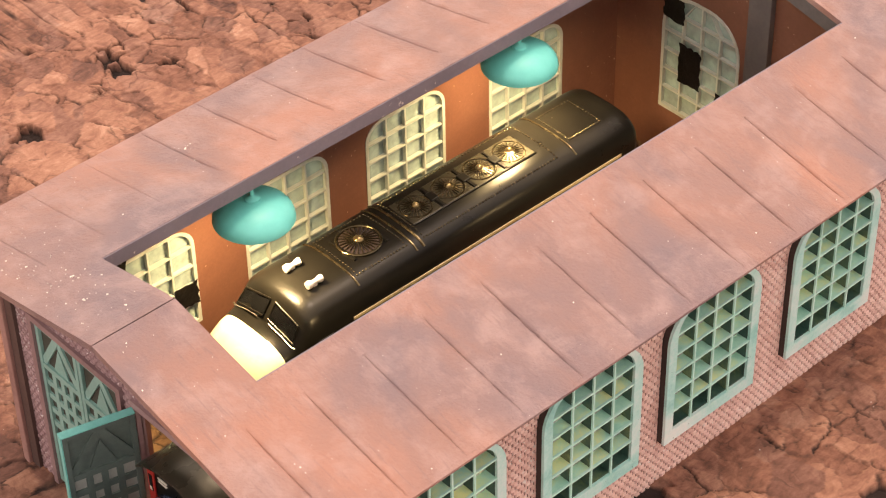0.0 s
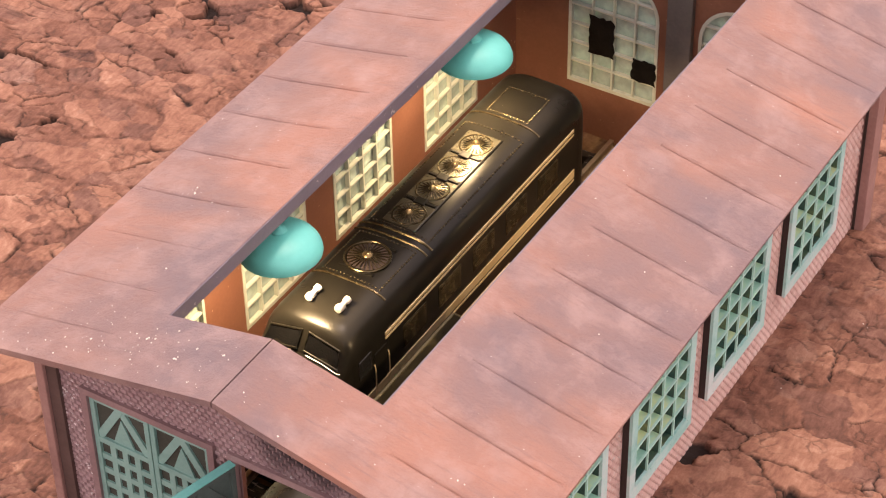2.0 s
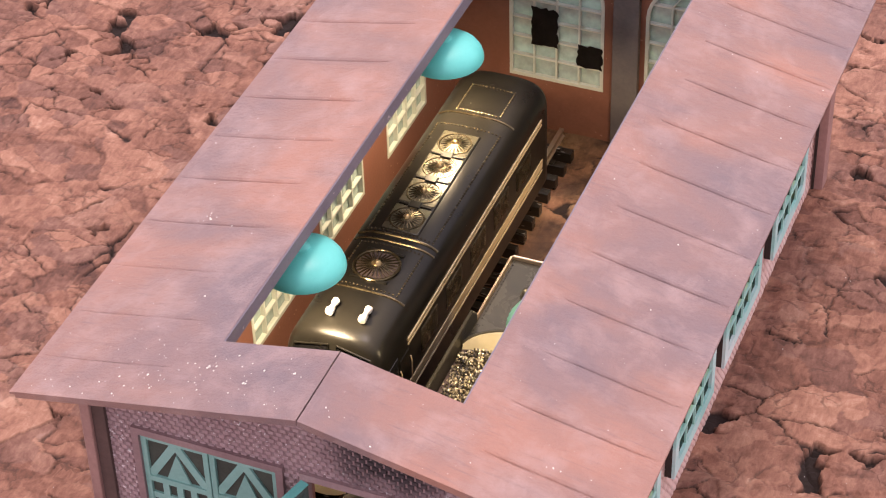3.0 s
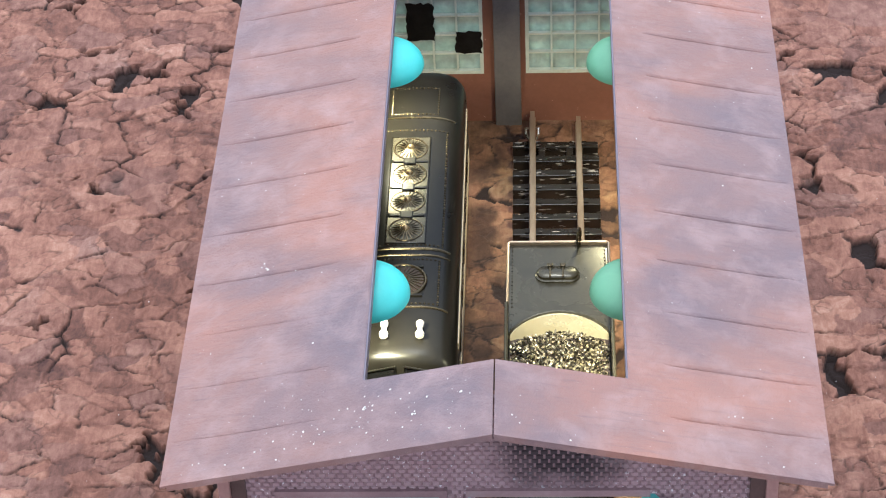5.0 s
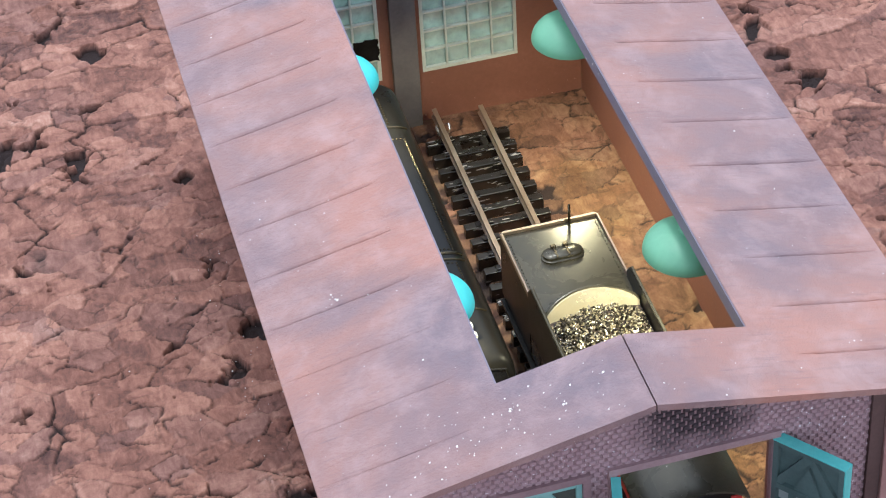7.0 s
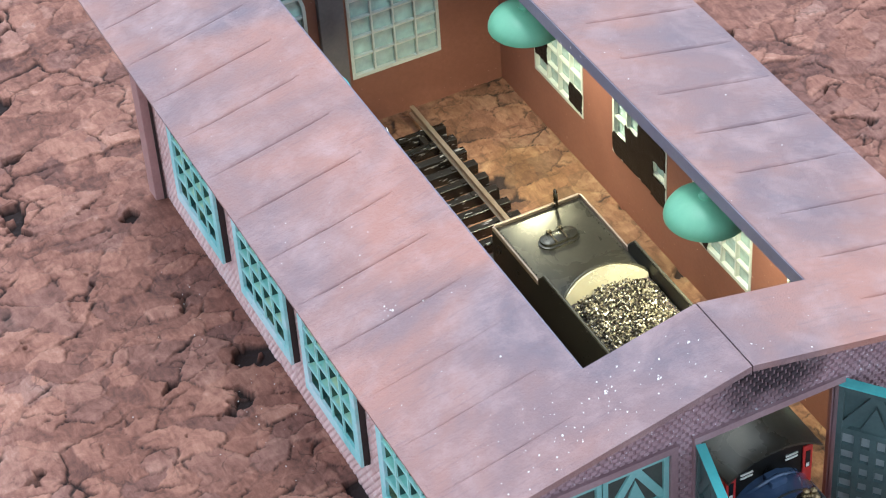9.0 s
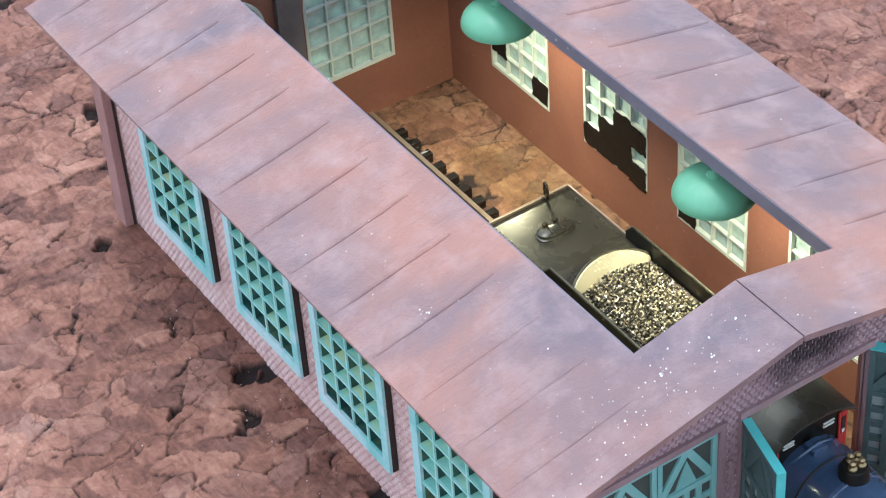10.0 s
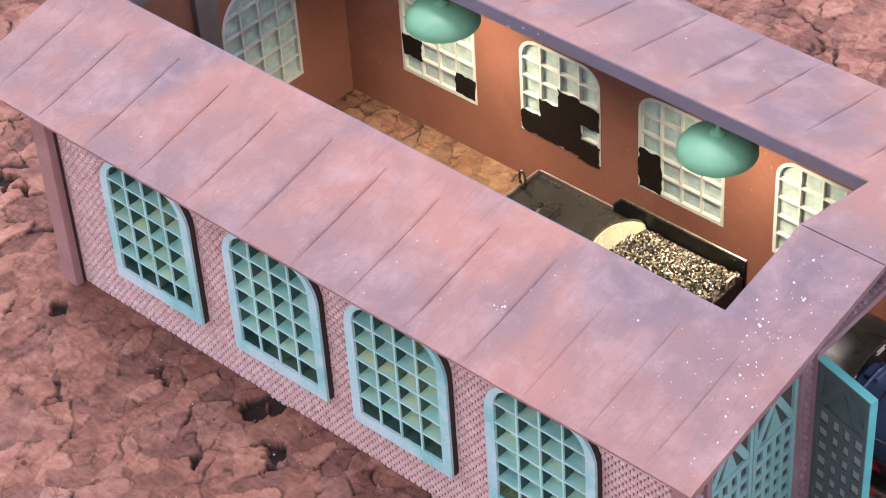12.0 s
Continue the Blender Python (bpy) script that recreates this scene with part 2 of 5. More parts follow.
M_ROOF = roof_material()
M_CORK = cork_material()
M_FASCIA = surface("mauve_edge_paint", [(0.3, (0.17, 0.145, 0.18)), (0.55, (0.22, 0.185, 0.225)), (0.75, (0.30, 0.24, 0.26))], 0.5, big=60, fine=900, bump=0.3, fleck=(0.6, 0.52, 0.5), fleck_at=0.74)
M_BRICK = surface("dusty_pink_brick", [(0.2, (0.52, 0.315, 0.285)), (0.45, (0.71, 0.475, 0.435)), (0.6, (0.77, 0.56, 0.52)), (0.85, (0.81, 0.68, 0.64))], 0.62, big=55, fine=1600, grain=0.35, bump=0.35, island=0.25, fleck=(0.7, 0.62, 0.6), fleck_at=0.68)
def sooted(m):
    """Soot over the two doorways of the front gable."""
    n, l = m.node_tree.nodes, m.node_tree.links
    b = n["Principled BSDF"]
    src = b.inputs["Base Color"].links[0].from_socket
    geo = n.new("ShaderNodeNewGeometry")
    noise_t = n.new("ShaderNodeTexNoise")
    noise_t.inputs["Scale"].default_value, noise_t.inputs["Detail"].default_value = 150, 4
    l.new(geo.outputs["Position"], noise_t.inputs["Vector"])
    masks = []
    for x, z, w in ((-0.0175, 0.050, 0.0080), (0.0120, 0.0485, 0.0105)):
        off = n.new("ShaderNodeVectorMath")
        off.operation = "SUBTRACT"
        off.inputs[1].default_value = (x, 0.008, z)
        l.new(geo.outputs["Position"], off.inputs[0])
        sc = n.new("ShaderNodeVectorMath")
        sc.operation = "MULTIPLY"
        sc.inputs[1].default_value = (1 / w, 60, 1 / (w * 0.95))
        l.new(off.outputs["Vector"], sc.inputs[0])
        ln = n.new("ShaderNodeVectorMath")
        ln.operation = "LENGTH"
        l.new(sc.outputs["Vector"], ln.inputs[0])
        ad = n.new("ShaderNodeMath")
        ad.operation = "ADD"
        l.new(ln.outputs["Value"], ad.inputs[0])
        l.new(noise_t.outputs["Fac"], ad.inputs[1])
        masks.append(ad.outputs["Value"])
    near = n.new("ShaderNodeMath")
    near.operation = "MINIMUM"
    l.new(masks[0], near.inputs[0])
    l.new(masks[1], near.inputs[1])
    r = ramp_node(n, [(0.0, (0.85, 0.85, 0.85)), (1.0, (0, 0, 0))])
    mr = n.new("ShaderNodeMapRange")
    mr.inputs["From Min"].default_value, mr.inputs["From Max"].default_value = 0.75, 1.55
    l.new(near.outputs["Value"], mr.inputs["Value"])
    l.new(mr.outputs["Result"], r.inputs["Fac"])
    k = n.new("ShaderNodeMix")
    k.data_type = "RGBA"
    k.inputs["B"].default_value = (0.045, 0.035, 0.042, 1)
    l.new(r.outputs["Color"], k.inputs["Factor"])
    l.new(src, k.inputs["A"])
    l.new(k.outputs["Result"], b.inputs["Base Color"])


sooted(M_BRICK)
# front gable bricks: the mauve hue is their own, the darker tone painted shade
M_SHADED_MAUVE = surface("shaded_mauve_brick", [(0.2, (0.27, 0.165, 0.180)), (0.45, (0.36, 0.235, 0.255)), (0.6, (0.42, 0.290, 0.305)), (0.85, (0.56, 0.44, 0.45))], 0.64, big=55, fine=1600, grain=0.35, bump=0.35, island=0.12, fleck=(0.72, 0.66, 0.68), fleck_at=0.67)


def soot(m, x, z, rx, rz):
    """Chimney soot on the gable over the doorway: an uneven dark smudge round (x, z), in centimetres."""
    n, l = m.node_tree.nodes, m.node_tree.links
    b = n["Principled BSDF"]
    old = b.inputs["Base Color"].links[0].from_socket
    geo = n.new("ShaderNodeNewGeometry")
    mp = n.new("ShaderNodeMapping")
    mp.inputs["Location"].default_value = (-x / rx, 0, -z / rz)
    mp.inputs["Scale"].default_value = (1 / (rx * CM), 0, 1 / (rz * CM))
    l.new(geo.outputs["Position"], mp.inputs["Vector"])
    ln = n.new("ShaderNodeVectorMath")
    ln.operation = "LENGTH"
    l.new(mp.outputs["Vector"], ln.inputs[0])
    no = n.new("ShaderNodeTexNoise")
    no.inputs["Scale"].default_value, no.inputs["Detail"].default_value = 160, 4
    l.new(geo.outputs["Position"], no.inputs["Vector"])
    ad = n.new("ShaderNodeMath")
    ad.operation = "MULTIPLY_ADD"
    ad.inputs[1].default_value = 0.9
    l.new(no.outputs["Fac"], ad.inputs[0])
    l.new(ln.outputs["Value"], ad.inputs[2])
    r = ramp_node(n, [(0.62, (0.90, 0.90, 0.90)), (1.0, (0, 0, 0))])
    half = n.new("ShaderNodeMath")
    half.operation = "MULTIPLY"
    half.inputs[1].default_value = 0.66
    l.new(ad.outputs["Value"], half.inputs[0])
    l.new(half.outputs["Value"], r.inputs["Fac"])
    k = n.new("ShaderNodeMix")
    k.data_type = "RGBA"
    k.inputs["B"].default_value = (0.012, 0.010, 0.014, 1)
    l.new(r.outputs["Color"], k.inputs["Factor"])
    l.new(old, k.inputs["A"])
    l.new(k.outputs["Result"], b.inputs["Base Color"])


soot(M_SHADED_MAUVE, 0.95, 5.0, 1.15, 1.10)
# shade in the closed doors' openings and truss recess, as a dark colour
M_DOOR_SHADE = surface("door_recess_shade", [(0.3, (0.030, 0.036, 0.030)), (0.7, (0.075, 0.085, 0.070))], 0.7, big=150, fine=1400, bump=0.3)
M_MAUVETRIM = surface("mauve_painted_trim", [(0.3, (0.20, 0.125, 0.135)), (0.55, (0.30, 0.195, 0.205)), (0.75, (0.42, 0.30, 0.30))], 0.55, big=70, fine=1200, bump=0.3)
M_RECESS = surface("dark_brown_recess", [(0.3, (0.06, 0.035, 0.032)), (0.7, (0.13, 0.075, 0.068))], 0.7, big=90, fine=1300, bump=0.3)
M_MORTAR = surface("dark_mortar", [(0.3, (0.12, 0.062, 0.058)), (0.7, (0.22, 0.12, 0.11))], 0.8, big=80, fine=1200, bump=0.4)
M_RUST = surface("rust_brown_wall_paint", [(0.25, (0.15, 0.063, 0.042)), (0.5, (0.205, 0.086, 0.058)), (0.75, (0.28, 0.125, 0.085))], 0.5, big=45, fine=1300, grain=0.3, bump=0.25, fleck=(0.5, 0.33, 0.25), fleck_at=0.745)
M_TRIM = surface("pink_brown_trim", [(0.3, (0.25, 0.135, 0.125)), (0.55, (0.38, 0.215, 0.195)), (0.75, (0.48, 0.29, 0.26))], 0.6, big=70, fine=1200, bump=0.3)
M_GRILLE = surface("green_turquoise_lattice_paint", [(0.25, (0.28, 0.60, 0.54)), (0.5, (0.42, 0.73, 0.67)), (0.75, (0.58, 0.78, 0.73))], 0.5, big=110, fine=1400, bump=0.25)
# upright lattice sides and reveals: their shade is painted into the colour
M_LATTICE_SHADE = surface("shaded_lattice_side", [(0.34, (0.012, 0.045, 0.038)), (0.48, (0.026, 0.078, 0.066)), (0.58, (0.075, 0.13, 0.075)), (0.70, (0.25, 0.28, 0.12))], 0.45, big=90, fine=1400, grain=0.2, bump=0.25)
# lattice ledges: top light and yellow lamplight painted into the colour
M_LATTICE_LIT = surface("lit_lattice_ledge", [(0.30, (0.24, 0.58, 0.51)), (0.47, (0.38, 0.72, 0.60)), (0.58, (0.58, 0.76, 0.48)), (0.68, (0.76, 0.80, 0.40))], 0.5, big=90, fine=1400, grain=0.2, bump=0.25)
M_DARKLEAF = surface("dark_green_leaf_paint", [(0.3, (0.050, 0.078, 0.074)), (0.7, (0.105, 0.150, 0.142))], 0.5, big=120, fine=1400, bump=0.3)
M_GREYFILM = surface("pale_grey_film", [(0.3, (0.24, 0.26, 0.25)), (0.7, (0.38, 0.40, 0.38))], 0.4, big=200, fine=1200, bump=0.2)
M_EDGE = surface("bright_turquoise_edge", [(0.3, (0.10, 0.45, 0.43)), (0.7, (0.18, 0.58, 0.55))], 0.45, big=150, fine=1400, bump=0.2)
M_CHIP = surface("white_paint_chip", [(0.3, (0.70, 0.64, 0.58)), (0.7, (0.82, 0.78, 0.72))], 0.4, bump=0.0)
M_FILM = surface("brown_grey_film", [(0.3, (0.06, 0.05, 0.042)), (0.7, (0.13, 0.11, 0.095))], 0.5, big=150, fine=900, bump=0.2)
M_TURQ = surface("turquoise_paint", [(0.32, (0.20, 0.52, 0.50)), (0.46, (0.36, 0.67, 0.65)), (0.55, (0.52, 0.71, 0.71)), (0.66, (0.66, 0.73, 0.74))], 0.5, big=70, fine=1400, grain=0.25, bump=0.3, fleck=(0.06, 0.14, 0.13), fleck_at=0.76)
M_DOOR = surface("sage_turquoise_door_paint", [(0.25, (0.15, 0.32, 0.30)), (0.5, (0.22, 0.43, 0.40)), (0.75, (0.31, 0.50, 0.47))], 0.5, big=70, fine=1400, bump=0.3)
M_CHAR = surface("charred_cut_edge", [(0.3, (0.018, 0.011, 0.010)), (0.7, (0.05, 0.030, 0.026))], 0.75, big=120, fine=1500, bump=0.3)
M_CREAM = surface("ivory_resin", [(0.3, (0.42, 0.44, 0.39)), (0.55, (0.54, 0.57, 0.52)), (0.8, (0.64, 0.67, 0.63))], 0.42, big=120, fine=1200, bump=0.25)
M_PANE = clear_pane("milky_pane", (0.66, 0.80, 0.75), 0.25, 0.46)
M_BLACKPAINT = surface("thick_black_paint", [(0.3, (0.006, 0.005, 0.005)), (0.7, (0.016, 0.014, 0.013))], 0.35, big=300, fine=1500, bump=0.5, spec=0.08, fleck=(0.5, 0.48, 0.45), fleck_at=0.80)
M_SHADE = surface("turquoise_lamp_enamel", [(0.3, (0.10, 0.60, 0.55)), (0.6, (0.13, 0.68, 0.63)), (0.85, (0.17, 0.72, 0.67))], 0.42, big=120, fine=1500, grain=0.2, bump=0.15)
# the right lamps' dimmer light, put into a greener tone of the enamel
M_SHADE_DIM = surface("dim_lamp_enamel", [(0.3, (0.17, 0.40, 0.235)), (0.6, (0.21, 0.47, 0.275)), (0.85, (0.26, 0.51, 0.31))], 0.42, big=120, fine=1500, grain=0.2, bump=0.15)
M_BULB = glow("warm_bulb", (1.0, 0.72, 0.32), 9.0)
M_STEEL = surface("grey_primer_post", [(0.3, (0.085, 0.078, 0.080)), (0.6, (0.14, 0.125, 0.125)), (0.8, (0.20, 0.165, 0.15))], 0.5, big=110, fine=1200, bump=0.3)
M_BLACK = surface("satin_black_body", [(0.3, (0.006, 0.0055, 0.005)), (0.6, (0.011, 0.010, 0.008)), (0.8, (0.018, 0.016, 0.012))], 0.30, big=140, fine=1600, bump=0.06, rvar=0.08, spec=0.20, fleck=(0.3, 0.27, 0.24), fleck_at=0.79)
M_BLACKDETAIL = surface("bronze_black_detail", [(0.3, (0.05, 0.040, 0.024)), (0.7, (0.14, 0.112, 0.066))], 0.26, metal=0.85, big=300, fine=1800, bump=0.1)
M_GOLD = surface("gold_stripe_paint", [(0.3, (0.50, 0.39, 0.22)), (0.6, (0.62, 0.51, 0.34)), (0.8, (0.70, 0.62, 0.46))], 0.38, metal=0.35, big=200, fine=1500, bump=0.1)
# glare of the lamp above the nose, whitened into its yellow
M_NOSE = surface("pale_yellow_nose_glare", [(0.3, (0.78, 0.70, 0.44)), (0.7, (0.83, 0.77, 0.54))], 0.25, big=150, fine=1500, bump=0.05, coat=0.4)
M_HORN = surface("white_plastic_horn", [(0.3, (0.70, 0.66, 0.58)), (0.7, (0.8, 0.77, 0.7))], 0.35, bump=0.1)
M_GLASS = surface("dark_cab_glass", [(0.3, (0.008, 0.008, 0.009)), (0.7, (0.014, 0.014, 0.015))], 0.08, bump=0.0, rvar=0.03)
M_CHROME = surface("bright_metal_rim", [(0.3, (0.55, 0.52, 0.46)), (0.7, (0.68, 0.64, 0.57))], 0.22, metal=0.9, bump=0.05)
M_TENDER = surface("bronze_grey_tender_paint", [(0.3, (0.040, 0.036, 0.026)), (0.6, (0.070, 0.063, 0.044)), (0.85, (0.11, 0.098, 0.07))], 0.27, metal=0.5, big=110, fine=1600, bump=0.12, fleck=(0.45, 0.42, 0.36), fleck_at=0.775)
M_BRASS = surface("pale_brass_sheet", [(0.3, (0.66, 0.58, 0.38)), (0.7, (0.76, 0.70, 0.52))], 0.26, metal=0.55, big=150, fine=900, bump=0.1)
# pale gold end of the ramp colours some lumps as lamp glints
M_COAL = surface("coal_with_glints", [(0.25, (0.022, 0.018, 0.012)), (0.50, (0.08, 0.068, 0.046)), (0.78, (0.46, 0.40, 0.28))], 0.20, metal=0.6, big=500, fine=2500, bump=0.25, island=0.65, coat=0.15, spec=0.6)
M_BLUE = surface("dark_blue_enamel", [(0.3, (0.034, 0.055, 0.105)), (0.7, (0.060, 0.090, 0.155))], 0.18, big=120, fine=1500, bump=0.05, coat=0.5)
M_RED = surface("red_cab_paint", [(0.3, (0.36, 0.020, 0.018)), (0.7, (0.52, 0.035, 0.028))], 0.32, big=150, fine=1500, bump=0.08)
M_VALVE = surface("aged_brass_valve", [(0.3, (0.16, 0.11, 0.05)), (0.7, (0.42, 0.31, 0.16))], 0.3, metal=0.8, big=400, fine=1800, bump=0.1)
M_RAIL = surface("tarnished_nickel_rail", [(0.3, (0.32, 0.235, 0.17)), (0.6, (0.48, 0.38, 0.29)), (0.8, (0.58, 0.48, 0.39))], 0.34, metal=0.75, big=160, fine=1400, bump=0.15, stretch=(1, 0.3, 1))
M_SLEEPER = surface("black_sleeper_plastic", [(0.3, (0.006, 0.005, 0.0045)), (0.7, (0.018, 0.014, 0.012))], 0.30, big=200, fine=1500, bump=0.5, stretch=(0.25, 1, 1), fleck=(0.30, 0.28, 0.27), fleck_at=0.66)

# ---- building helpers: sizes below are in centimetres ----
BASE = {}


def thing(name, base, label, category, group="", kind=""):
    e = new(name)
    e.empty_display_size = 0.01
    e.location = Vector(base) * CM
    BASE[e] = Vector(base)
    return tagged(e, label, category, group, kind)


def finish(bm, name, mat, base=Vector((0, 0, 0)), smooth=False):
    bmesh.ops.recalc_face_normals(bm, faces=bm.faces)
    for v in bm.verts:
        v.co = (v.co - base) * CM
    me = bpy.data.meshes.new(name)
    bm.to_mesh(me)
    bm.free()
    me.materials.append(mat)
    if smooth:
        me.polygons.foreach_set("use_smooth", [True] * len(me.polygons))
        me.set_sharp_from_angle(angle=radians(40))
    return me


def part(name, bm, material, parent, label="", smooth=False):
    base = BASE[parent]
    ob = new(name, finish(bm, name, material, base, smooth))
    ob.parent = parent
    BASE[ob] = base
    if label:
        ob["label"] = label
    return ob


def placed(name, me, parent, m):
    """A shared mesh, set at the matrix m within its parent."""
    ob = new(name, me)
    ob.parent = parent
    ob.matrix_basis = m
    BASE[ob] = Vector((0, 0, 0))
    return ob


def box(bm, x0, x1, y0, y1, z0, z1, bevel=0.0, m=None):
    geo = bmesh.ops.create_cube(bm, size=1.0)
    vs = geo["verts"]
    for v in vs:
        v.co = Vector((x0 + (v.co.x + 0.5) * (x1 - x0), y0 + (v.co.y + 0.5) * (y1 - y0), z0 + (v.co.z + 0.5) * (z1 - z0)))
    if bevel:
        es = list({e for v in vs for e in v.link_edges})
        out = bmesh.ops.bevel(bm, geom=es, offset=bevel, segments=2, affect="EDGES", profile=0.5)
        vs = list({v for f in out["faces"] for v in f.verts} | {v for v in vs if v.is_valid})
    if m is not None:
        bmesh.ops.transform(bm, matrix=m, verts=[v for v in vs if v.is_valid])
    return bm


def prism(bm, outline, d0, d1, axis="y", hole=None):
    """An outline in (u, z) pulled from d0 to d1 along y, or along x with u = y; with a hole of as many corners it becomes a frame."""
    def co(u, w, d):
        return (u, d, w) if axis == "y" else (d, u, w)
    n = len(outline)
    a = [bm.verts.new(co(u, w, d0)) for u, w in outline]
    c = [bm.verts.new(co(u, w, d1)) for u, w in outline]
    for i in range(n):
        j = (i + 1) % n
        bm.faces.new((a[i], a[j], c[j], c[i]))
    if hole is None:
        bm.faces.new(a)
        bm.faces.new(list(reversed(c)))
    else:
        ha = [bm.verts.new(co(u, w, d0)) for u, w in hole]
        hc = [bm.verts.new(co(u, w, d1)) for u, w in hole]
        for i in range(n):
            j = (i + 1) % n
            bm.faces.new((ha[j], ha[i], hc[i], hc[j]))
            bm.faces.new((a[j], a[i], ha[i], ha[j]))
            bm.faces.new((c[i], c[j], hc[j], hc[i]))
    return bm


def lathe(bm, profile, centre=(0, 0, 0), seg=32, axis="z", squash=(1, 1)):
    """Turns (radius, height) pairs round an axis."""
    rings = []
    for r, h in profile:
        ring = []
        for i in range(seg):
            a = 2 * math.pi * i / seg
            p, q = r * math.cos(a) * squash[0], r * math.sin(a) * squash[1]
            co = {"z": (p, q, h), "y": (p, h, q), "x": (h, p, q)}[axis]
            ring.append(bm.verts.new(Vector(co) + Vector(centre)))
        rings.append(ring)
    for a, c in zip(rings, rings[1:]):
        for i in range(seg):
            j = (i + 1) % seg
            bm.faces.new((a[i], a[j], c[j], c[i]))
    if profile[0][0] > 1e-6:
        bm.faces.new(rings[0])
    if profile[-1][0] > 1e-6:
        bm.faces.new(list(reversed(rings[-1])))
    return bm


def tube(bm, pts, r, seg=8, closed=False):
    pts = [Vector(p) for p in pts]
    rings = []
    k = len(pts)
    for i, p in enumerate(pts):
        a = pts[(i - 1) % k] if closed or i > 0 else p
        c = pts[(i + 1) % k] if closed or i < k - 1 else p
        d = (c - a).normalized()
        side = d.cross(Vector((0.13, 0.21, 0.97))).normalized()
        up = side.cross(d)
        rings.append([bm.verts.new(p + r * (math.cos(2 * math.pi * s / seg) * side + math.sin(2 * math.pi * s / seg) * up)) for s in range(seg)])
    pairs = list(zip(rings, rings[1:])) + ([(rings[-1], rings[0])] if closed else [])
    for a, c in pairs:
        for s in range(seg):
            t = (s + 1) % seg
            bm.faces.new((a[s], a[t], c[t], c[s]))
    if not closed:
        bm.faces.new(rings[0])
        bm.faces.new(list(reversed(rings[-1])))
    return bm


def B():
    return bmesh.new()

# ---- the ground: a sheet of cork bark ----
def lattice(ix, iy, k):
    h = (ix.astype(np.int64) * 374761393 + iy.astype(np.int64) * 668265263 + k * 2147483647 + 144665) & 0xFFFFFFFF
    h = ((h ^ (h >> 13)) * 1274126177) & 0xFFFFFFFF
    h = ((h ^ (h >> 16)) * 2246822519) & 0xFFFFFFFF
    return ((h ^ (h >> 15)) & 0xFFFFFF) / float(0x1000000)


def soft_noise(x, y, k):
    ix, iy = np.floor(x), np.floor(y)
    fx, fy = x - ix, y - iy
    fx, fy = fx * fx * (3 - 2 * fx), fy * fy * (3 - 2 * fy)
    a, b = lattice(ix, iy, k), lattice(ix + 1, iy, k)
    c, d = lattice(ix, iy + 1, k), lattice(ix + 1, iy + 1, k)
    return (a * (1 - fx) + b * fx) * (1 - fy) + (c * (1 - fx) + d * fx) * fy


def fractal(x, y, k, octaves=4):
    s, w = 0, 0.5
    for o in range(octaves):
        s = s + w * soft_noise(x * 2**o, y * 2**o, k + o)
        w *= 0.5
    return s


def flakes(x, y, k):
    """Distances to the nearest two flake centres, and a random number and a tilt for the nearest."""
    f1, f2 = np.full(x.shape, 9.0), np.full(x.shape, 9.0)
    num, tx, ty = np.zeros(x.shape), np.zeros(x.shape), np.zeros(x.shape)
    ix, iy = np.floor(x), np.floor(y)
    for dx in (-1, 0, 1):
        for dy in (-1, 0, 1):
            cx, cy = ix + dx, iy + dy
            px, py = cx + lattice(cx, cy, k), cy + lattice(cx, cy, k + 7)
            d = np.hypot(px - x, py - y)
            near = d < f1
            f2 = np.where(near, f1, np.minimum(f2, d))
            num = np.where(near, lattice(cx, cy, k + 13), num)
            tx, ty = np.where(near, x - px, tx), np.where(near, y - py, ty)
            f1 = np.where(near, d, f1)
    return f1, f2, num, tx, ty


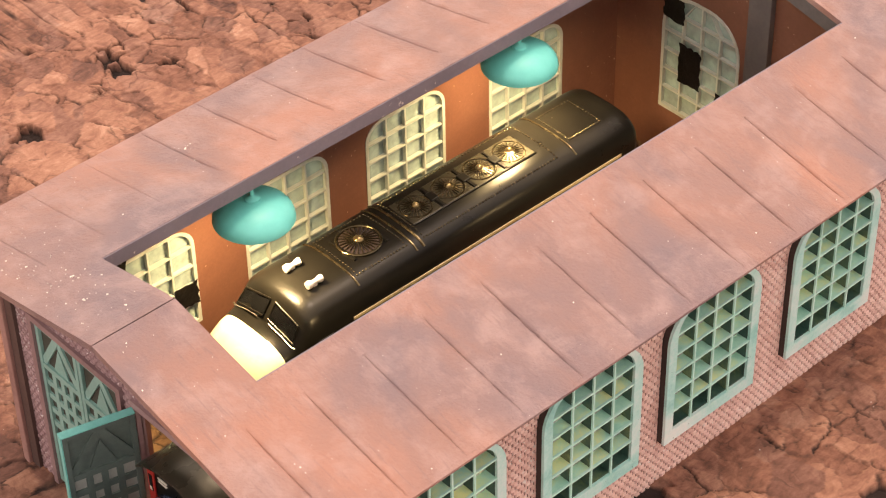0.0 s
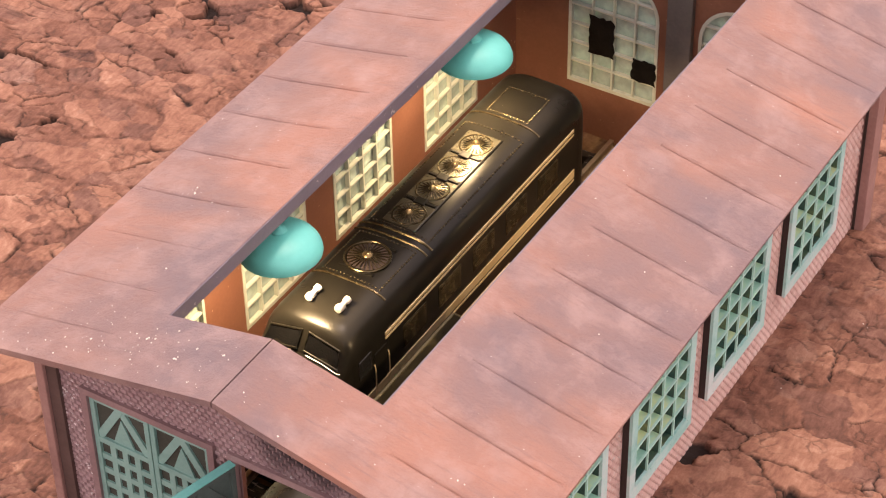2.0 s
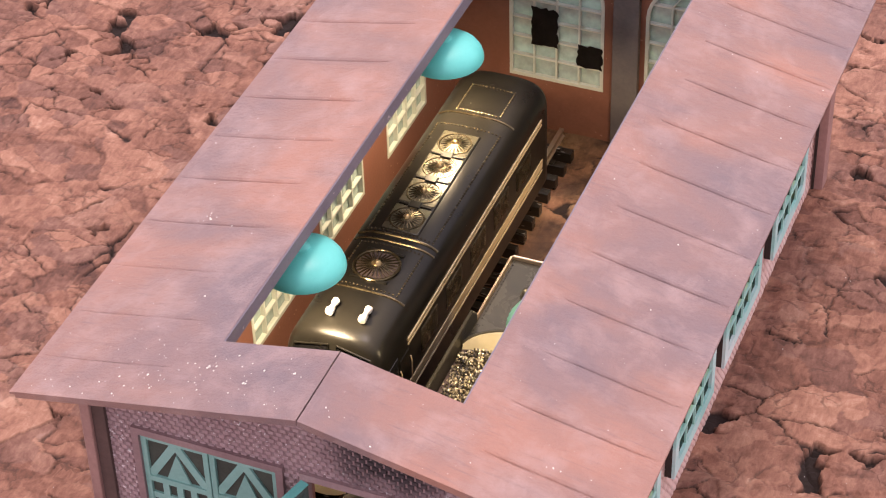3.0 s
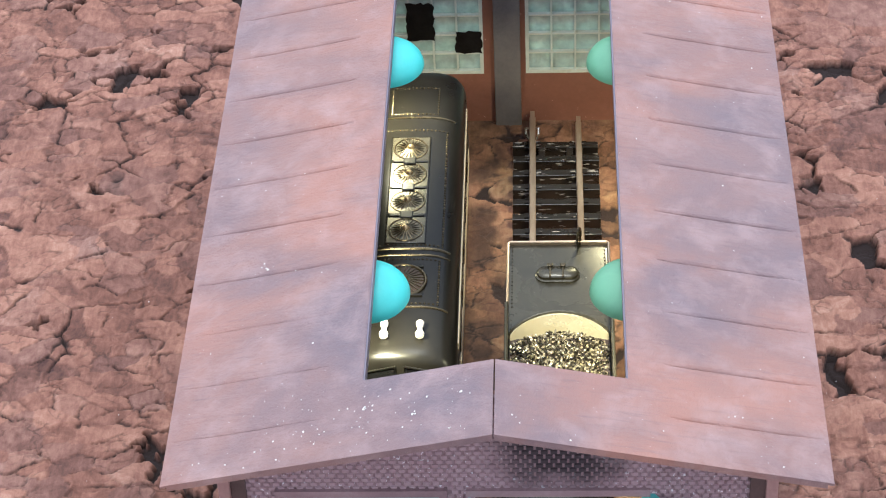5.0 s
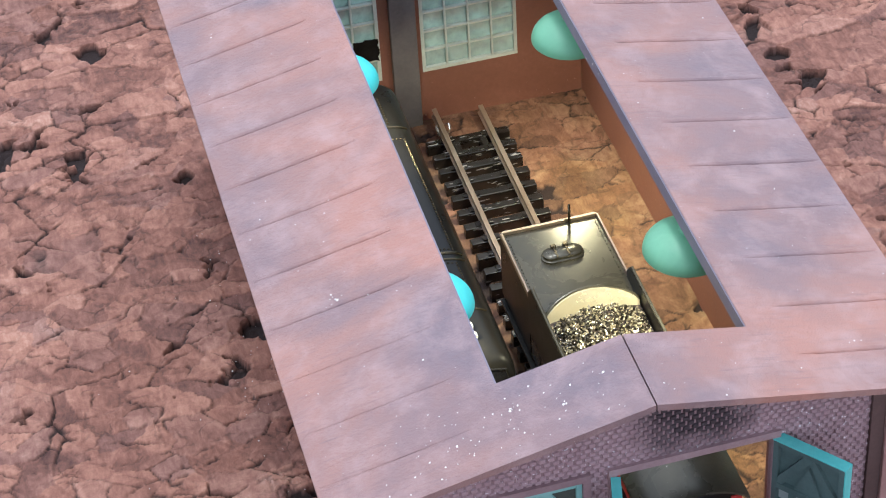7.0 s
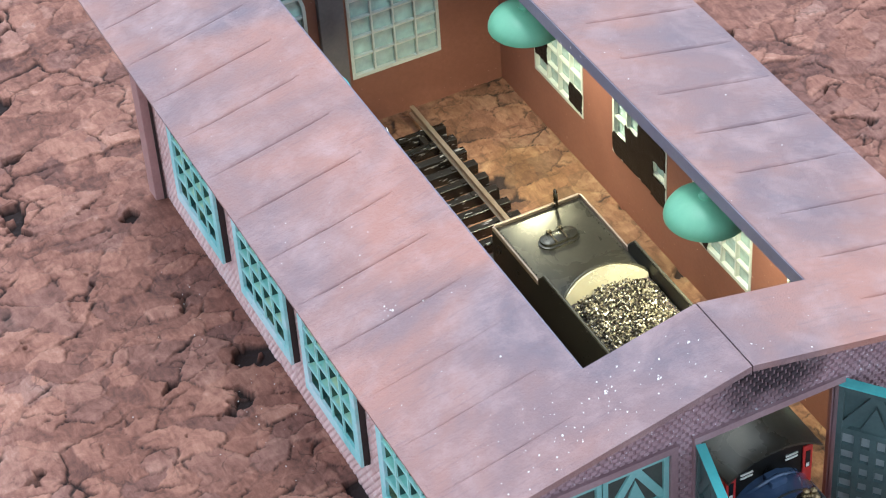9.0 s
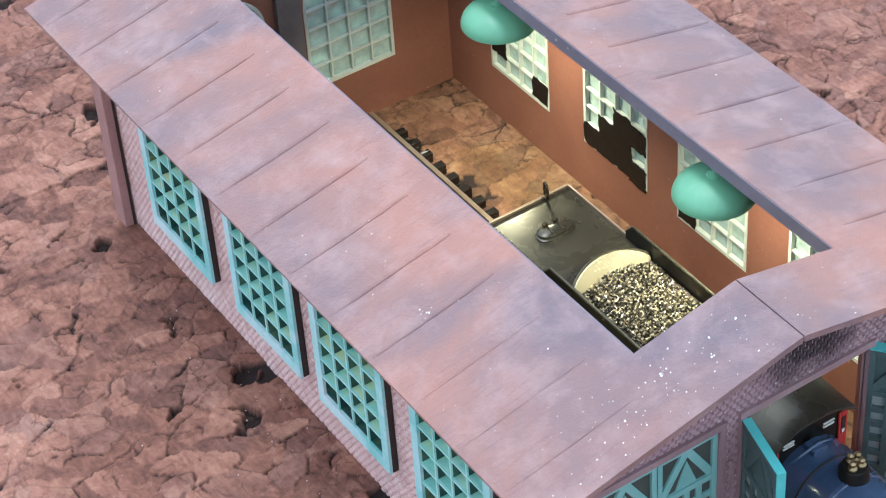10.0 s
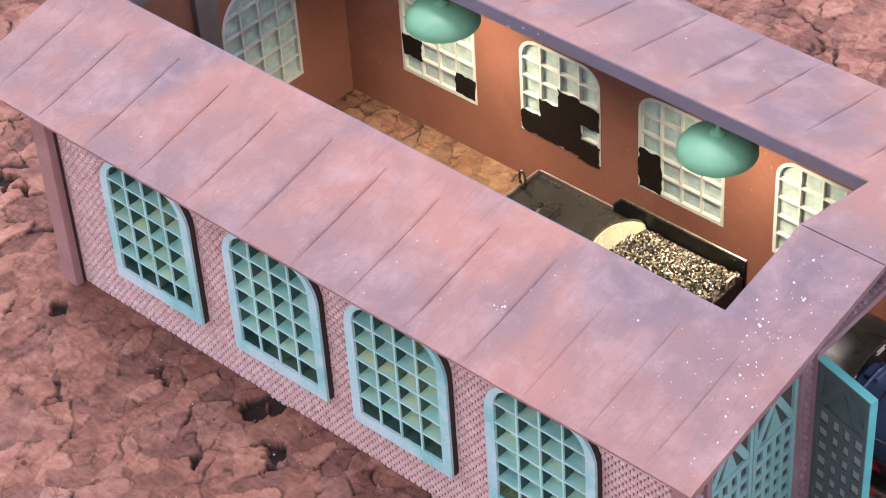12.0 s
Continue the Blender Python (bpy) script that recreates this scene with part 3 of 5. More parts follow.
def cork_ground():
    def line(lo, hi, step, far):
        core = list(np.arange(lo, hi + step / 2, step))
        grow, p = [], step
        out_lo, out_hi, a, b = [], [], lo, hi
        while b < far:
            p *= 1.35
            a, b = a - p, b + p
            out_lo.append(a)
            out_hi.append(b)
        return np.array(out_lo[::-1] + core + out_hi)

    xs, ys = line(-15, 15, 0.034, 36), line(-5, 25, 0.034, 48)
    x, y = np.meshgrid(xs, ys)
    wx = x + 0.55 * (fractal(x * 0.9, y * 0.9, 11) - 0.5) + 0.16 * (fractal(x * 3.1, y * 3.1, 21, 3) - 0.45) + 0.10 * (fractal(x * 10, y * 10, 51, 3) - 0.45)
    wy = y + 0.55 * (fractal(x * 0.9, y * 0.9, 31) - 0.5) + 0.16 * (fractal(x * 3.1, y * 3.1, 41, 3) - 0.45) + 0.10 * (fractal(x * 10, y * 10, 71, 3) - 0.45)
    # large plates lie along x, smaller flakes break them up
    f1, f2, num, tx, ty = flakes(wx / 1.70, wy / 1.15, 101)
    g1, g2, sub, sx, sy = flakes(wx / 0.74, wy / 0.50, 201)
    e1, e2, chip, ex, ey = flakes(wx / 0.34, wy / 0.25, 251)
    broken = np.clip((fractal(x * 0.5, y * 0.5, 301) - 0.31) * 7, 0, 1)
    crumbs = np.clip((fractal(x * 0.8, y * 0.8, 331) - 0.44) * 9, 0, 1)
    # cracks come and go along the seams between flakes
    come = np.clip(fractal(x * 1.6, y * 1.6, 461) * 7.0 - 3.25, 0, 1)
    come_small = np.clip(fractal(x * 2.6, y * 2.6, 431) * 7.0 - 3.2, 0, 1)
    big = np.clip(1.5 - 1.5 * (f2 - f1) / 0.036, 0, 1) * come
    small = np.clip(1.5 - 1.5 * (g2 - g1) / 0.068, 0, 1) * broken * come_small
    tiny = np.clip(1 - (e2 - e1) / 0.19, 0, 1) * crumbs * np.clip(fractal(x * 3.0, y * 3.0, 441) * 4.0 - 1.6, 0, 1)
    # ragged pits where flakes have fallen out of a seam
    wide = np.clip(fractal(x * 0.95, y * 0.95, 401) - 0.615, 0, 1) * 2.6
    pit_size = wide + 0.05 * (fractal(x * 4.0, y * 4.0, 601) - 0.5)
    hole = np.maximum(np.clip((pit_size - (f2 - f1)) / 0.03, 0, 1), broken * np.clip((pit_size - (g2 - g1) * 0.8) / 0.05, 0, 1)) * (wide > 0)
    tilt = lattice(np.floor(num * 9999), num * 0, 5) - 0.5
    z = 0.14 * (num - 0.5) + 0.08 * (num - 0.5) * tx + 0.08 * tilt * ty
    z += broken * (0.13 * (sub - 0.5) + 0.06 * (sub - 0.5) * sx + 0.06 * (chip - 0.5) * crumbs)
    dzy, dzx = np.gradient(z)
    core = (np.abs(x) < 15) * (np.abs(y - 10) < 15)
    scarp = np.clip(np.hypot(dzx, dzy) * 16 - 0.45, 0, 1) * core
    z += 0.05 * (fractal(x * 0.35, y * 0.35, 701) - 0.5) + 0.008 * (fractal(x * 5, y * 5, 721) - 0.5)
    z *= 0.33
    z -= 0.07 * big + 0.05 * small + 0.03 * tiny + 0.20 * hole
    # trodden flat beneath the shed's walls and the tracks
    inside = np.clip((4.6 - np.abs(x)) * 2, 0, 1) * np.clip((16.6 - y) * 2, 0, 1) * np.clip((y + 6.0) * 2, 0, 1)
    z = np.where(inside > 0, z * (1 - 0.70 * inside) - 0.05 * inside, z)
    # shade of the sheltered strip between the tracks, painted dark into the cork
    strip_shade = 0.75 * np.clip(1.25 - np.abs(x + 0.45) / 0.75, 0, 1) * (y > 0.9) * (y < 16.1) * np.clip(fractal(x * 1.8, y * 1.4, 931) * 4 - 1.3, 0, 1)
    # cracks, pits and steep edges: grime and painted shade in one mask
    fissure_shade = np.clip(strip_shade + 0.95 * big + 0.80 * small + 0.60 * tiny + 0.30 * scarp + 1.0 * hole, 0, 1)
    lamplit_tint = (np.abs(x) < 4.0) * (y > 0.95) * (y < 16.2) * np.clip(0.55 + 1.2 * (fractal(x * 0.7, y * 0.7, 911) - 0.35), 0.35, 1)
    plate = np.where(broken > 0.5, sub, num)
    tone = np.clip(0.16 * num + 0.40 * plate + 0.20 + 0.45 * (fractal(x * 1.1, y * 1.1, 811, 5) - 0.45) + crumbs * 0.3 * (chip - 0.5), 0, 1)
    hue = np.clip((lattice(np.floor(plate * 9999), num * 0, 9) - 0.40) * 1.7, 0, 1)
    nx, ny = len(xs), len(ys)
    me = bpy.data.meshes.new("ground")
    verts = np.stack([x, y, z], -1).reshape(-1, 3) * CM
    idx = np.arange(nx * ny).reshape(ny, nx)
    quads = np.stack([idx[:-1, :-1], idx[:-1, 1:], idx[1:, 1:], idx[1:, :-1]], -1).reshape(-1, 4)
    me.vertices.add(len(verts))
    me.vertices.foreach_set("co", verts.ravel())
    me.loops.add(quads.size)
    me.loops.foreach_set("vertex_index", quads.ravel().astype(np.int32))
    me.polygons.add(len(quads))
    me.polygons.foreach_set("loop_start", np.arange(0, quads.size, 4, dtype=np.int32))
    me.update()
    me.polygons.foreach_set("use_smooth", [True] * len(quads))
    for name, values in (("tone", tone), ("fissure_shade", fissure_shade), ("hue", hue), ("lamplit_tint", lamplit_tint)):
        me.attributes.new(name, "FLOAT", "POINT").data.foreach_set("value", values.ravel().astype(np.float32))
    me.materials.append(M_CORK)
    return tagged(new("ground", me), "rough brown cork bark sheet with dark fissures and knot holes", "ground", kind="structure")


cork_ground()

# ---- the engine shed ----
RIDGE, SLOPE, HALF = 6.30, 0.212, 5.17
ROOF_Y0, ROOF_Y1 = -0.10, 17.30
OPEN_X, OPEN_Y0, OPEN_Y1 = 2.08, 1.56, 15.85
WALL_IN, WALL_OUT = 3.97, 4.17
FRONT_OUT, FRONT_IN = 0.80, 1.0
BACK_IN, BACK_OUT = 16.10, 16.30
THICK = 0.13
WINDOW_Y = (3.64, 6.94, 10.03, 13.38)
DOOR_L, DOOR_R, DOOR_TOP = (-3.42, -0.92), (-0.36, 2.30), 4.06

shed = thing("engine_shed", (0, 8.5, 0), "model brick engine shed with mauve roof cut open along the ridge", "engine shed")


def roof_z(x):
    return RIDGE - SLOPE * abs(x)


def slab(bm, x0, x1, y0, y1, top, thick):
    """A piece of a roof slope between two x and two y, its top so far above the slope's line."""
    vs = []
    for y in (y0, y1):
        for x in (x0, x1):
            for h in (top, top - thick):
                vs.append(bm.verts.new((x, y, roof_z(x) + h)))
    a, b, c, d, e, f, g, h = vs
    for q in ((a, c, g, e), (b, f, h, d), (a, b, d, c), (e, g, h, f), (a, e, f, b), (c, d, h, g)):
        bm.faces.new(q)


def panel(bm, x0, x1, y0, y1, thick, soft0, soft1, worn=1.0):
    """A roof panel whose edges along the slope are worn round by soft0 and soft1, unevenly across, where two meet in a shallow seam."""
    n = 8
    cols = [x0 + (x1 - x0) * i / n for i in range(n + 1)]
    wear = [0.35, 0.9, 1.1, 1.0, 1.15, 0.95, 1.1, 0.7, 0.25]
    grid = []
    for i, x in enumerate(cols):
        k = wear[i] * (0.8 + 0.4 * random.random())
        rows = [(y0, -thick), (y0, -soft0 * k), (y0 + 0.018 * worn, -soft0 * 0.42 * k), (y0 + 0.05 * worn, 0.0), (y1 - 0.05 * worn, 0.0), (y1 - 0.018 * worn, -soft1 * 0.42 * k), (y1, -soft1 * k), (y1, -thick)]
        grid.append([bm.verts.new((x, y, roof_z(x) + h)) for y, h in rows])
    for a, b in zip(grid, grid[1:]):
        for j in range(8):
            k = (j + 1) % 8
            bm.faces.new((a[j], a[k], b[k], b[j]))
    bm.faces.new(grid[0])
    bm.faces.new(list(reversed(grid[-1])))


SEAMS = [0.84, 2.03, 3.29, 4.58, 5.87, 7.19, 8.47, 9.79, 11.13, 12.44, 13.78, 15.15, 16.45]
roofs = {}
for sx, side in ((-1, "roof"), (1, "roof")):
    lay, seam = 0.046, 0.0015
    bm = B()
    slab(bm, sx * OPEN_X, sx * (HALF - 0.10), ROOF_Y0, ROOF_Y1, -lay, THICK - lay)
    roof = part(side, bm, M_ROOF, shed)
    for name, x0, x1, y0, y1, top, deep in (("front_strip", 0.012, OPEN_X, ROOF_Y0, OPEN_Y0, 0, THICK), ("rear_strip", 0.012, OPEN_X, OPEN_Y1, ROOF_Y1, 0, THICK),
                                            ("inner_strip", OPEN_X, 2.66, ROOF_Y0, ROOF_Y1, 0, lay), ("eave_strip", 5.09, HALF, ROOF_Y0, ROOF_Y1, -0.004, 0.050)):
        bm = B()
        slab(bm, sx * x0, sx * x1, y0, y1, top, deep)
        part(name, bm, M_ROOF, roof)
    roofs[sx] = roof
    # panels between the seams
    edges = [ROOF_Y0] + SEAMS + [ROOF_Y1]
    depth = [0.0] + [random.uniform(0.032, 0.046) * (1.0 if sx > 0 else 0.95 if y > 3.5 else 0.4) for y in SEAMS] + [0.0]
    for (a, d0), (b, d1) in zip(zip(edges, depth), zip(edges[1:], depth[1:])):
        bm = B()
        panel(bm, sx * 2.66, sx * 5.09, a + (0.0 if a == ROOF_Y0 else seam), b - (0.0 if b == ROOF_Y1 else seam), lay, d0, d1, 1.35 if sx < 0 else 1.2)
        part("roof_panel", bm, M_ROOF, roof)
    # lips round the cut opening
    bm = B()
    slab(bm, sx * (OPEN_X - 0.030), sx * (OPEN_X - 0.003), OPEN_Y0 + 0.003, OPEN_Y1 - 0.003, -0.012, 0.30)
    slab(bm, sx * (OPEN_X - 0.003), sx * (OPEN_X + 0.12), OPEN_Y0 + 0.003, OPEN_Y1 - 0.003, -THICK - 0.003, 0.18)
    part("fascia", bm, M_FASCIA, roof, "mauve grey painted edge of the cut roof")

# ---- walls ----
def arch(cx, hw, z0, z1, r, seg=8):
    """A window's outline: square below, rounded above."""
    pts = [(cx - hw, z0), (cx + hw, z0)]
    for k in range(seg + 1):
        a = math.pi / 2 * k / seg
        pts.append((cx + hw - r + r * math.cos(a), z1 - r + r * math.sin(a)))
    for k in range(seg + 1):
        a = math.pi / 2 * (1 + k / seg)
        pts.append((cx - hw + r + r * math.cos(a), z1 - r + r * math.sin(a)))
    return pts


WIN_HW, WIN_Z0, WIN_Z1, WIN_R = 1.02, 1.30, 4.12, 0.52
IN_Z1, IN_R = 3.61, 0.42


def pierced(outline, holes, d0, d1, axis, mat_name, mat, parent, label=""):
    """A wall with openings: the outline pulled to a slab, the openings cut through by filling the face between the loops."""
    bm = B()
    layers = []
    for d in (d0, d1):
        loops = []
        for loop in [outline] + holes:
            vs = [bm.verts.new((u, d, w) if axis == "y" else (d, u, w)) for u, w in loop]
            es = [bm.edges.new((vs[i], vs[(i + 1) % len(vs)])) for i in range(len(vs))]
            loops.append((vs, es))
        bmesh.ops.triangle_fill(bm, edges=[e for _, es in loops for e in es], use_beauty=True, use_dissolve=False)
        layers.append(loops)
    for (va, _), (vb, _) in zip(*layers):
        for i in range(len(va)):
            j = (i + 1) % len(va)
            bm.faces.new((va[i], va[j], vb[j], vb[i]))
    return part(mat_name, bm, mat, parent, label)


walls = {}
EAVE = roof_z(WALL_IN) - THICK - 0.004
for sx in (-1, 1):
    holes = [arch(y, WIN_HW, WIN_Z0, WIN_Z1, WIN_R) for y in WINDOW_Y]
    holes_in = [arch(y, WIN_HW, WIN_Z0, IN_Z1, IN_R) for y in WINDOW_Y]
    rect = [(FRONT_IN, -0.25), (BACK_IN, -0.25), (BACK_IN, EAVE - 0.05), (FRONT_IN, EAVE - 0.05)]
    walls[sx] = pierced(rect, holes_in, sx * WALL_IN, sx * (WALL_IN + 0.09), "x", "wall", M_RUST, shed, "rust brown painted inner wall")
    walls[sx, "out"] = pierced([(FRONT_IN, -0.25), (BACK_IN, -0.25), (BACK_IN, EAVE - 0.05), (FRONT_IN, EAVE - 0.05)], holes,
                               sx * (WALL_IN + 0.092), sx * (WALL_OUT - 0.035), "x", "brick_wall", M_MORTAR, shed, "outer brick skin of dusty pink bricks")


def gable(y0, y1, x):
    return [(-x, -0.25), (x, -0.25), (x, roof_z(x) - THICK - 0.006), (0, RIDGE - THICK - 0.006), (-x, roof_z(x) - THICK - 0.006)]


door_holes = [[(a, -0.2), (b, -0.2), (b, DOOR_TOP), (a, DOOR_TOP)] for a, b in (DOOR_L, DOOR_R)]
pierced(gable(0, 0, WALL_IN + 0.088), door_holes, FRONT_IN, FRONT_IN - 0.09, "y", "wall", M_RUST, shed, "rust brown painted inner gable")
front_out = pierced(gable(0, 0, WALL_OUT - 0.035), door_holes, FRONT_IN - 0.092, FRONT_OUT + 0.035, "y", "brick_wall", M_MAUVETRIM, shed, "front gable of mauve bricks, sooty over the open doorway")
BACK_X = (-1.60, 1.45)
back_holes = [arch(x, 1.03, WIN_Z0, 4.25, 0.85) for x in BACK_X]
pierced(gable(0, 0, WALL_IN + 0.088), back_holes, BACK_IN, BACK_IN + 0.09, "y", "wall", M_RUST, shed, "rust brown painted inner gable")
back_out = pierced(gable(0, 0, WALL_OUT - 0.035), back_holes, BACK_IN + 0.092, BACK_OUT - 0.035, "y", "brick_wall", M_MORTAR, shed, "rear gable of dusty pink bricks")

# corner pilasters
for sx in (-1, 1):
    for y0, y1 in ((0.66, FRONT_OUT + 0.03), (BACK_OUT - 0.30, BACK_OUT + 0.12)):
        bm = B()
        face = 4.24 if y0 < 1 else 4.02
        box(bm, min(sx * face, sx * 4.43), max(sx * face, sx * 4.43), y0, y1, -0.2, roof_z(4.43) - THICK - 0.01, 0.02)
        pil = part("pilaster", bm, M_TRIM, shed, "plain pink brown corner pilaster")
        # dark strip beside each pilaster: wide at the front, a thin line behind
        bm = B()
        if y0 < 1:
            box(bm, min(sx * 4.0, sx * 4.238), max(sx * 4.0, sx * 4.238), y0 + 0.07, y1 - 0.002, -0.2, roof_z(4.43) - THICK - 0.03)
        else:
            box(bm, min(sx * 4.19, sx * 4.25), max(sx * 4.19, sx * 4.25), y0 - 0.014, y0 + 0.004, -0.2, roof_z(4.43) - THICK - 0.03)
        part("cut_edge", bm, M_CHAR if y0 > 1 else M_RECESS, pil, "dark strip beside the pilaster")

# door surrounds
for a, b in (DOOR_L, DOOR_R):
    bm = B()
    prism(bm, [(a - 0.13, -0.15), (b + 0.13, -0.15), (b + 0.13, DOOR_TOP + 0.14), (a - 0.13, DOOR_TOP + 0.14)], FRONT_OUT - 0.06, FRONT_OUT + 0.06, "y",
          [(a, -0.16), (b, -0.16), (b, DOOR_TOP), (a, DOOR_TOP)])
    part("door_surround", bm, M_MAUVETRIM, shed)

# ---- windows, one shared set of pieces ----
def outline_limits(hw, z1, r):
    cz = z1 - r

    def top(u):
        over = abs(u) - (hw - r)
        return z1 if over <= 0 else cz + math.sqrt(max(r * r - over * over, 0))

    def reach(z):
        return hw if z <= cz else hw - r + math.sqrt(max(r * r - (z - cz) ** 2, 0))
    return top, reach


def grille_mesh(hw, z0, z1, r, cols, rows, bar, d0, d1, name, mat):
    """Crossing bars within a rounded outline, in (u, depth, z), as one welded sheet with square openings."""
    bm = B()
    top, reach = outline_limits(hw, z1, r)
    us, zs = [-hw], [z0]
    for i in range(1, cols):
        us += [-hw + 2 * hw * i / cols - bar / 2, -hw + 2 * hw * i / cols + bar / 2]
    for j in range(1, rows):
        zs += [z0 + (z1 - z0) * j / rows - bar / 2, z0 + (z1 - z0) * j / rows + bar / 2]
    us.append(hw)
    zs.append(z1)
    made = {}

    def corner(i, j, d):
        if (i, j, d) not in made:
            w = reach(zs[j])
            u = min(max(us[i], -w), w)
            made[i, j, d] = bm.verts.new((u, d, min(zs[j], top(u))))
        return made[i, j, d]

    def solid(i, j):
        return 0 <= i < len(us) - 1 and 0 <= j < len(zs) - 1 and (i % 2 == 1 or j % 2 == 1)

    for i in range(len(us) - 1):
        for j in range(len(zs) - 1):
            if not solid(i, j):
                continue
            for d in (d0, d1):
                bm.faces.new([corner(*c, d) for c in ((i, j), (i + 1, j), (i + 1, j + 1), (i, j + 1))])
            for di, dj, p, q in ((-1, 0, (i, j), (i, j + 1)), (1, 0, (i + 1, j), (i + 1, j + 1)), (0, -1, (i, j), (i + 1, j)), (0, 1, (i, j + 1), (i + 1, j + 1))):
                if not solid(i + di, j + dj):
                    bm.faces.new((corner(*p, d0), corner(*q, d0), corner(*q, d1), corner(*p, d1)))
    bmesh.ops.dissolve_degenerate(bm, dist=1e-5, edges=bm.edges)
    return finish(bm, name, mat)


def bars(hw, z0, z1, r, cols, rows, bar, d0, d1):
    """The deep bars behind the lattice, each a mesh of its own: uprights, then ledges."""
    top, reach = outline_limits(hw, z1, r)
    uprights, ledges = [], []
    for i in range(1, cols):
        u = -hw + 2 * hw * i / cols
        uprights.append(finish(box(B(), u - bar / 2, u + bar / 2, d0, d1, z0, top(u)), "mullion", M_LATTICE_SHADE))
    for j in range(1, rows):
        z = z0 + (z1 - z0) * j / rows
        ledges.append(finish(box(B(), -reach(z), reach(z), d0 + 0.003, d1 - 0.003, z - bar / 2, z + bar / 2), "transom", M_LATTICE_LIT))
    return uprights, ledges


def window_set(hw, z0, z1, r, inside):
    """Meshes of one window, seen from outside along +y: u across, depth into the wall; inside: head, radius and rows of the ivory lattice indoors."""
    out = {}
    z_in, r_in, rows_in = inside
    bm = B()
    prism(bm, arch(0, hw + 0.19, z0 - 0.27, z1 + 0.12, r + 0.28), -0.16, -0.10, "y", arch(0, hw - 0.02, z0, z1 - 0.02, r - 0.02))
    out["frame"] = finish(bm, "frame", M_TURQ)
    bm = B()
    prism(bm, arch(0, hw + 0.185, z0 - 0.265, z1 + 0.115, r + 0.275), -0.098, 0.03, "y", arch(0, hw, z0, z1, r))
    out["frame_edge"] = finish(bm, "frame_edge", M_CHAR)
    span = (hw - 0.012, z0, z1 - 0.02, r - 0.02, 4, 6)
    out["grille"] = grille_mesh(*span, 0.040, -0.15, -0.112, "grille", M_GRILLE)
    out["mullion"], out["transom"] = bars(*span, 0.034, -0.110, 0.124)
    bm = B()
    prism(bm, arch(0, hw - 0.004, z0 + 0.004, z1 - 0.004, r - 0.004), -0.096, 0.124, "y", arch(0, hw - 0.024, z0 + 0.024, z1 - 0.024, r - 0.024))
    out["reveal"] = finish(bm, "reveal", M_LATTICE_SHADE)
    bm = B()
    prism(bm, arch(0, hw - 0.01, z0 + 0.01, z1 - 0.01, r - 0.01), 0.128, 0.136, "y")
    out["pane"] = finish(bm, "pane", M_PANE)
    within = (hw - 0.012, z0, z_in - 0.02, r_in - 0.02, 4, rows_in)
    bm = B()
    prism(bm, arch(0, hw - 0.004, z0 + 0.004, z_in - 0.004, r_in - 0.004), 0.140, 0.206, "y", arch(0, hw - 0.024, z0 + 0.024, z_in - 0.024, r_in - 0.024))
    out["inner_reveal"] = finish(bm, "inner_reveal", M_CREAM)
    out["inner_core"] = grille_mesh(*within, 0.028, 0.142, 0.206, "inner_core", M_CREAM)
    out["inner_grille"] = grille_mesh(*within, 0.040, 0.208, 0.236, "inner_grille", M_CREAM)
    bm = B()
    prism(bm, arch(0, hw + 0.04, z0 - 0.05, z_in + 0.04, r_in + 0.04), 0.208, 0.245, "y", arch(0, hw - 0.035, z0 + 0.035, z_in - 0.035, r_in - 0.035))
    out["inner_frame"] = finish(bm, "inner_frame", M_CREAM)
    return out


def blot(cells, hw, z0, z1, rows, seed, name="black_pane"):
    """Thick black paint over some of the panes, seen from inside: cells (column, row from the top), with a ragged outline."""
    rnd = random.Random(seed)
    bm = B()
    cw, ch = 2 * hw / 4, (z1 - z0) / rows
    for c, r in cells:
        u0, u1 = -hw + c * cw, -hw + (c + 1) * cw
        w1, w0 = z1 - r * ch, z1 - (r + 1) * ch
        u0, u1, w0, w1 = max(u0, -hw + 0.02) - 0.03, min(u1, hw - 0.02) + 0.03, w0 - 0.03, w1 + 0.03
        pts = []
        for k in range(24):
            s = k / 24 * 4
            e, f = int(s), s - int(s)
            p = ((u0 + (u1 - u0) * f, w0), (u1, w0 + (w1 - w0) * f), (u1 - (u1 - u0) * f, w1), (u0, w1 - (w1 - w0) * f))[e]
            pts.append((p[0] + rnd.uniform(-0.03, 0.03), p[1] + rnd.uniform(-0.03, 0.03)))
        prism(bm, pts, 0.236, 0.252 + rnd.uniform(0, 0.012), "y")
    return finish(bm, name, M_BLACKPAINT)


SIDE_SET = window_set(WIN_HW, WIN_Z0, WIN_Z1, WIN_R, (IN_Z1, IN_R, 5))
BACK_SET = window_set(1.03, WIN_Z0, 4.25, 0.85, (4.25, 0.85, 6))


def window(m, pieces, black=(), seed=0, hw=WIN_HW, z1=IN_Z1, rows=5):
    w = placed("window", pieces["frame"], shed, m)
    w["label"] = "turquoise round-cornered lattice window with ivory inside"
    here = Matrix.Identity(4)
    for key in ("frame_edge", "grille", "inner_core", "reveal", "inner_reveal", "pane", "inner_grille", "inner_frame"):
        placed(key, pieces[key], w, here)
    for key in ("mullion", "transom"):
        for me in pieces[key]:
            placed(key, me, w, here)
    if black:
        placed("black_pane", blot(black, hw, WIN_Z0, z1, rows, seed), w, here)
    return w


def at_shed(x, y, rz):
    return Matrix.Translation(Vector((x, y - 8.5, 0)) * CM) @ Matrix.Rotation(radians(rz), 4, "Z")


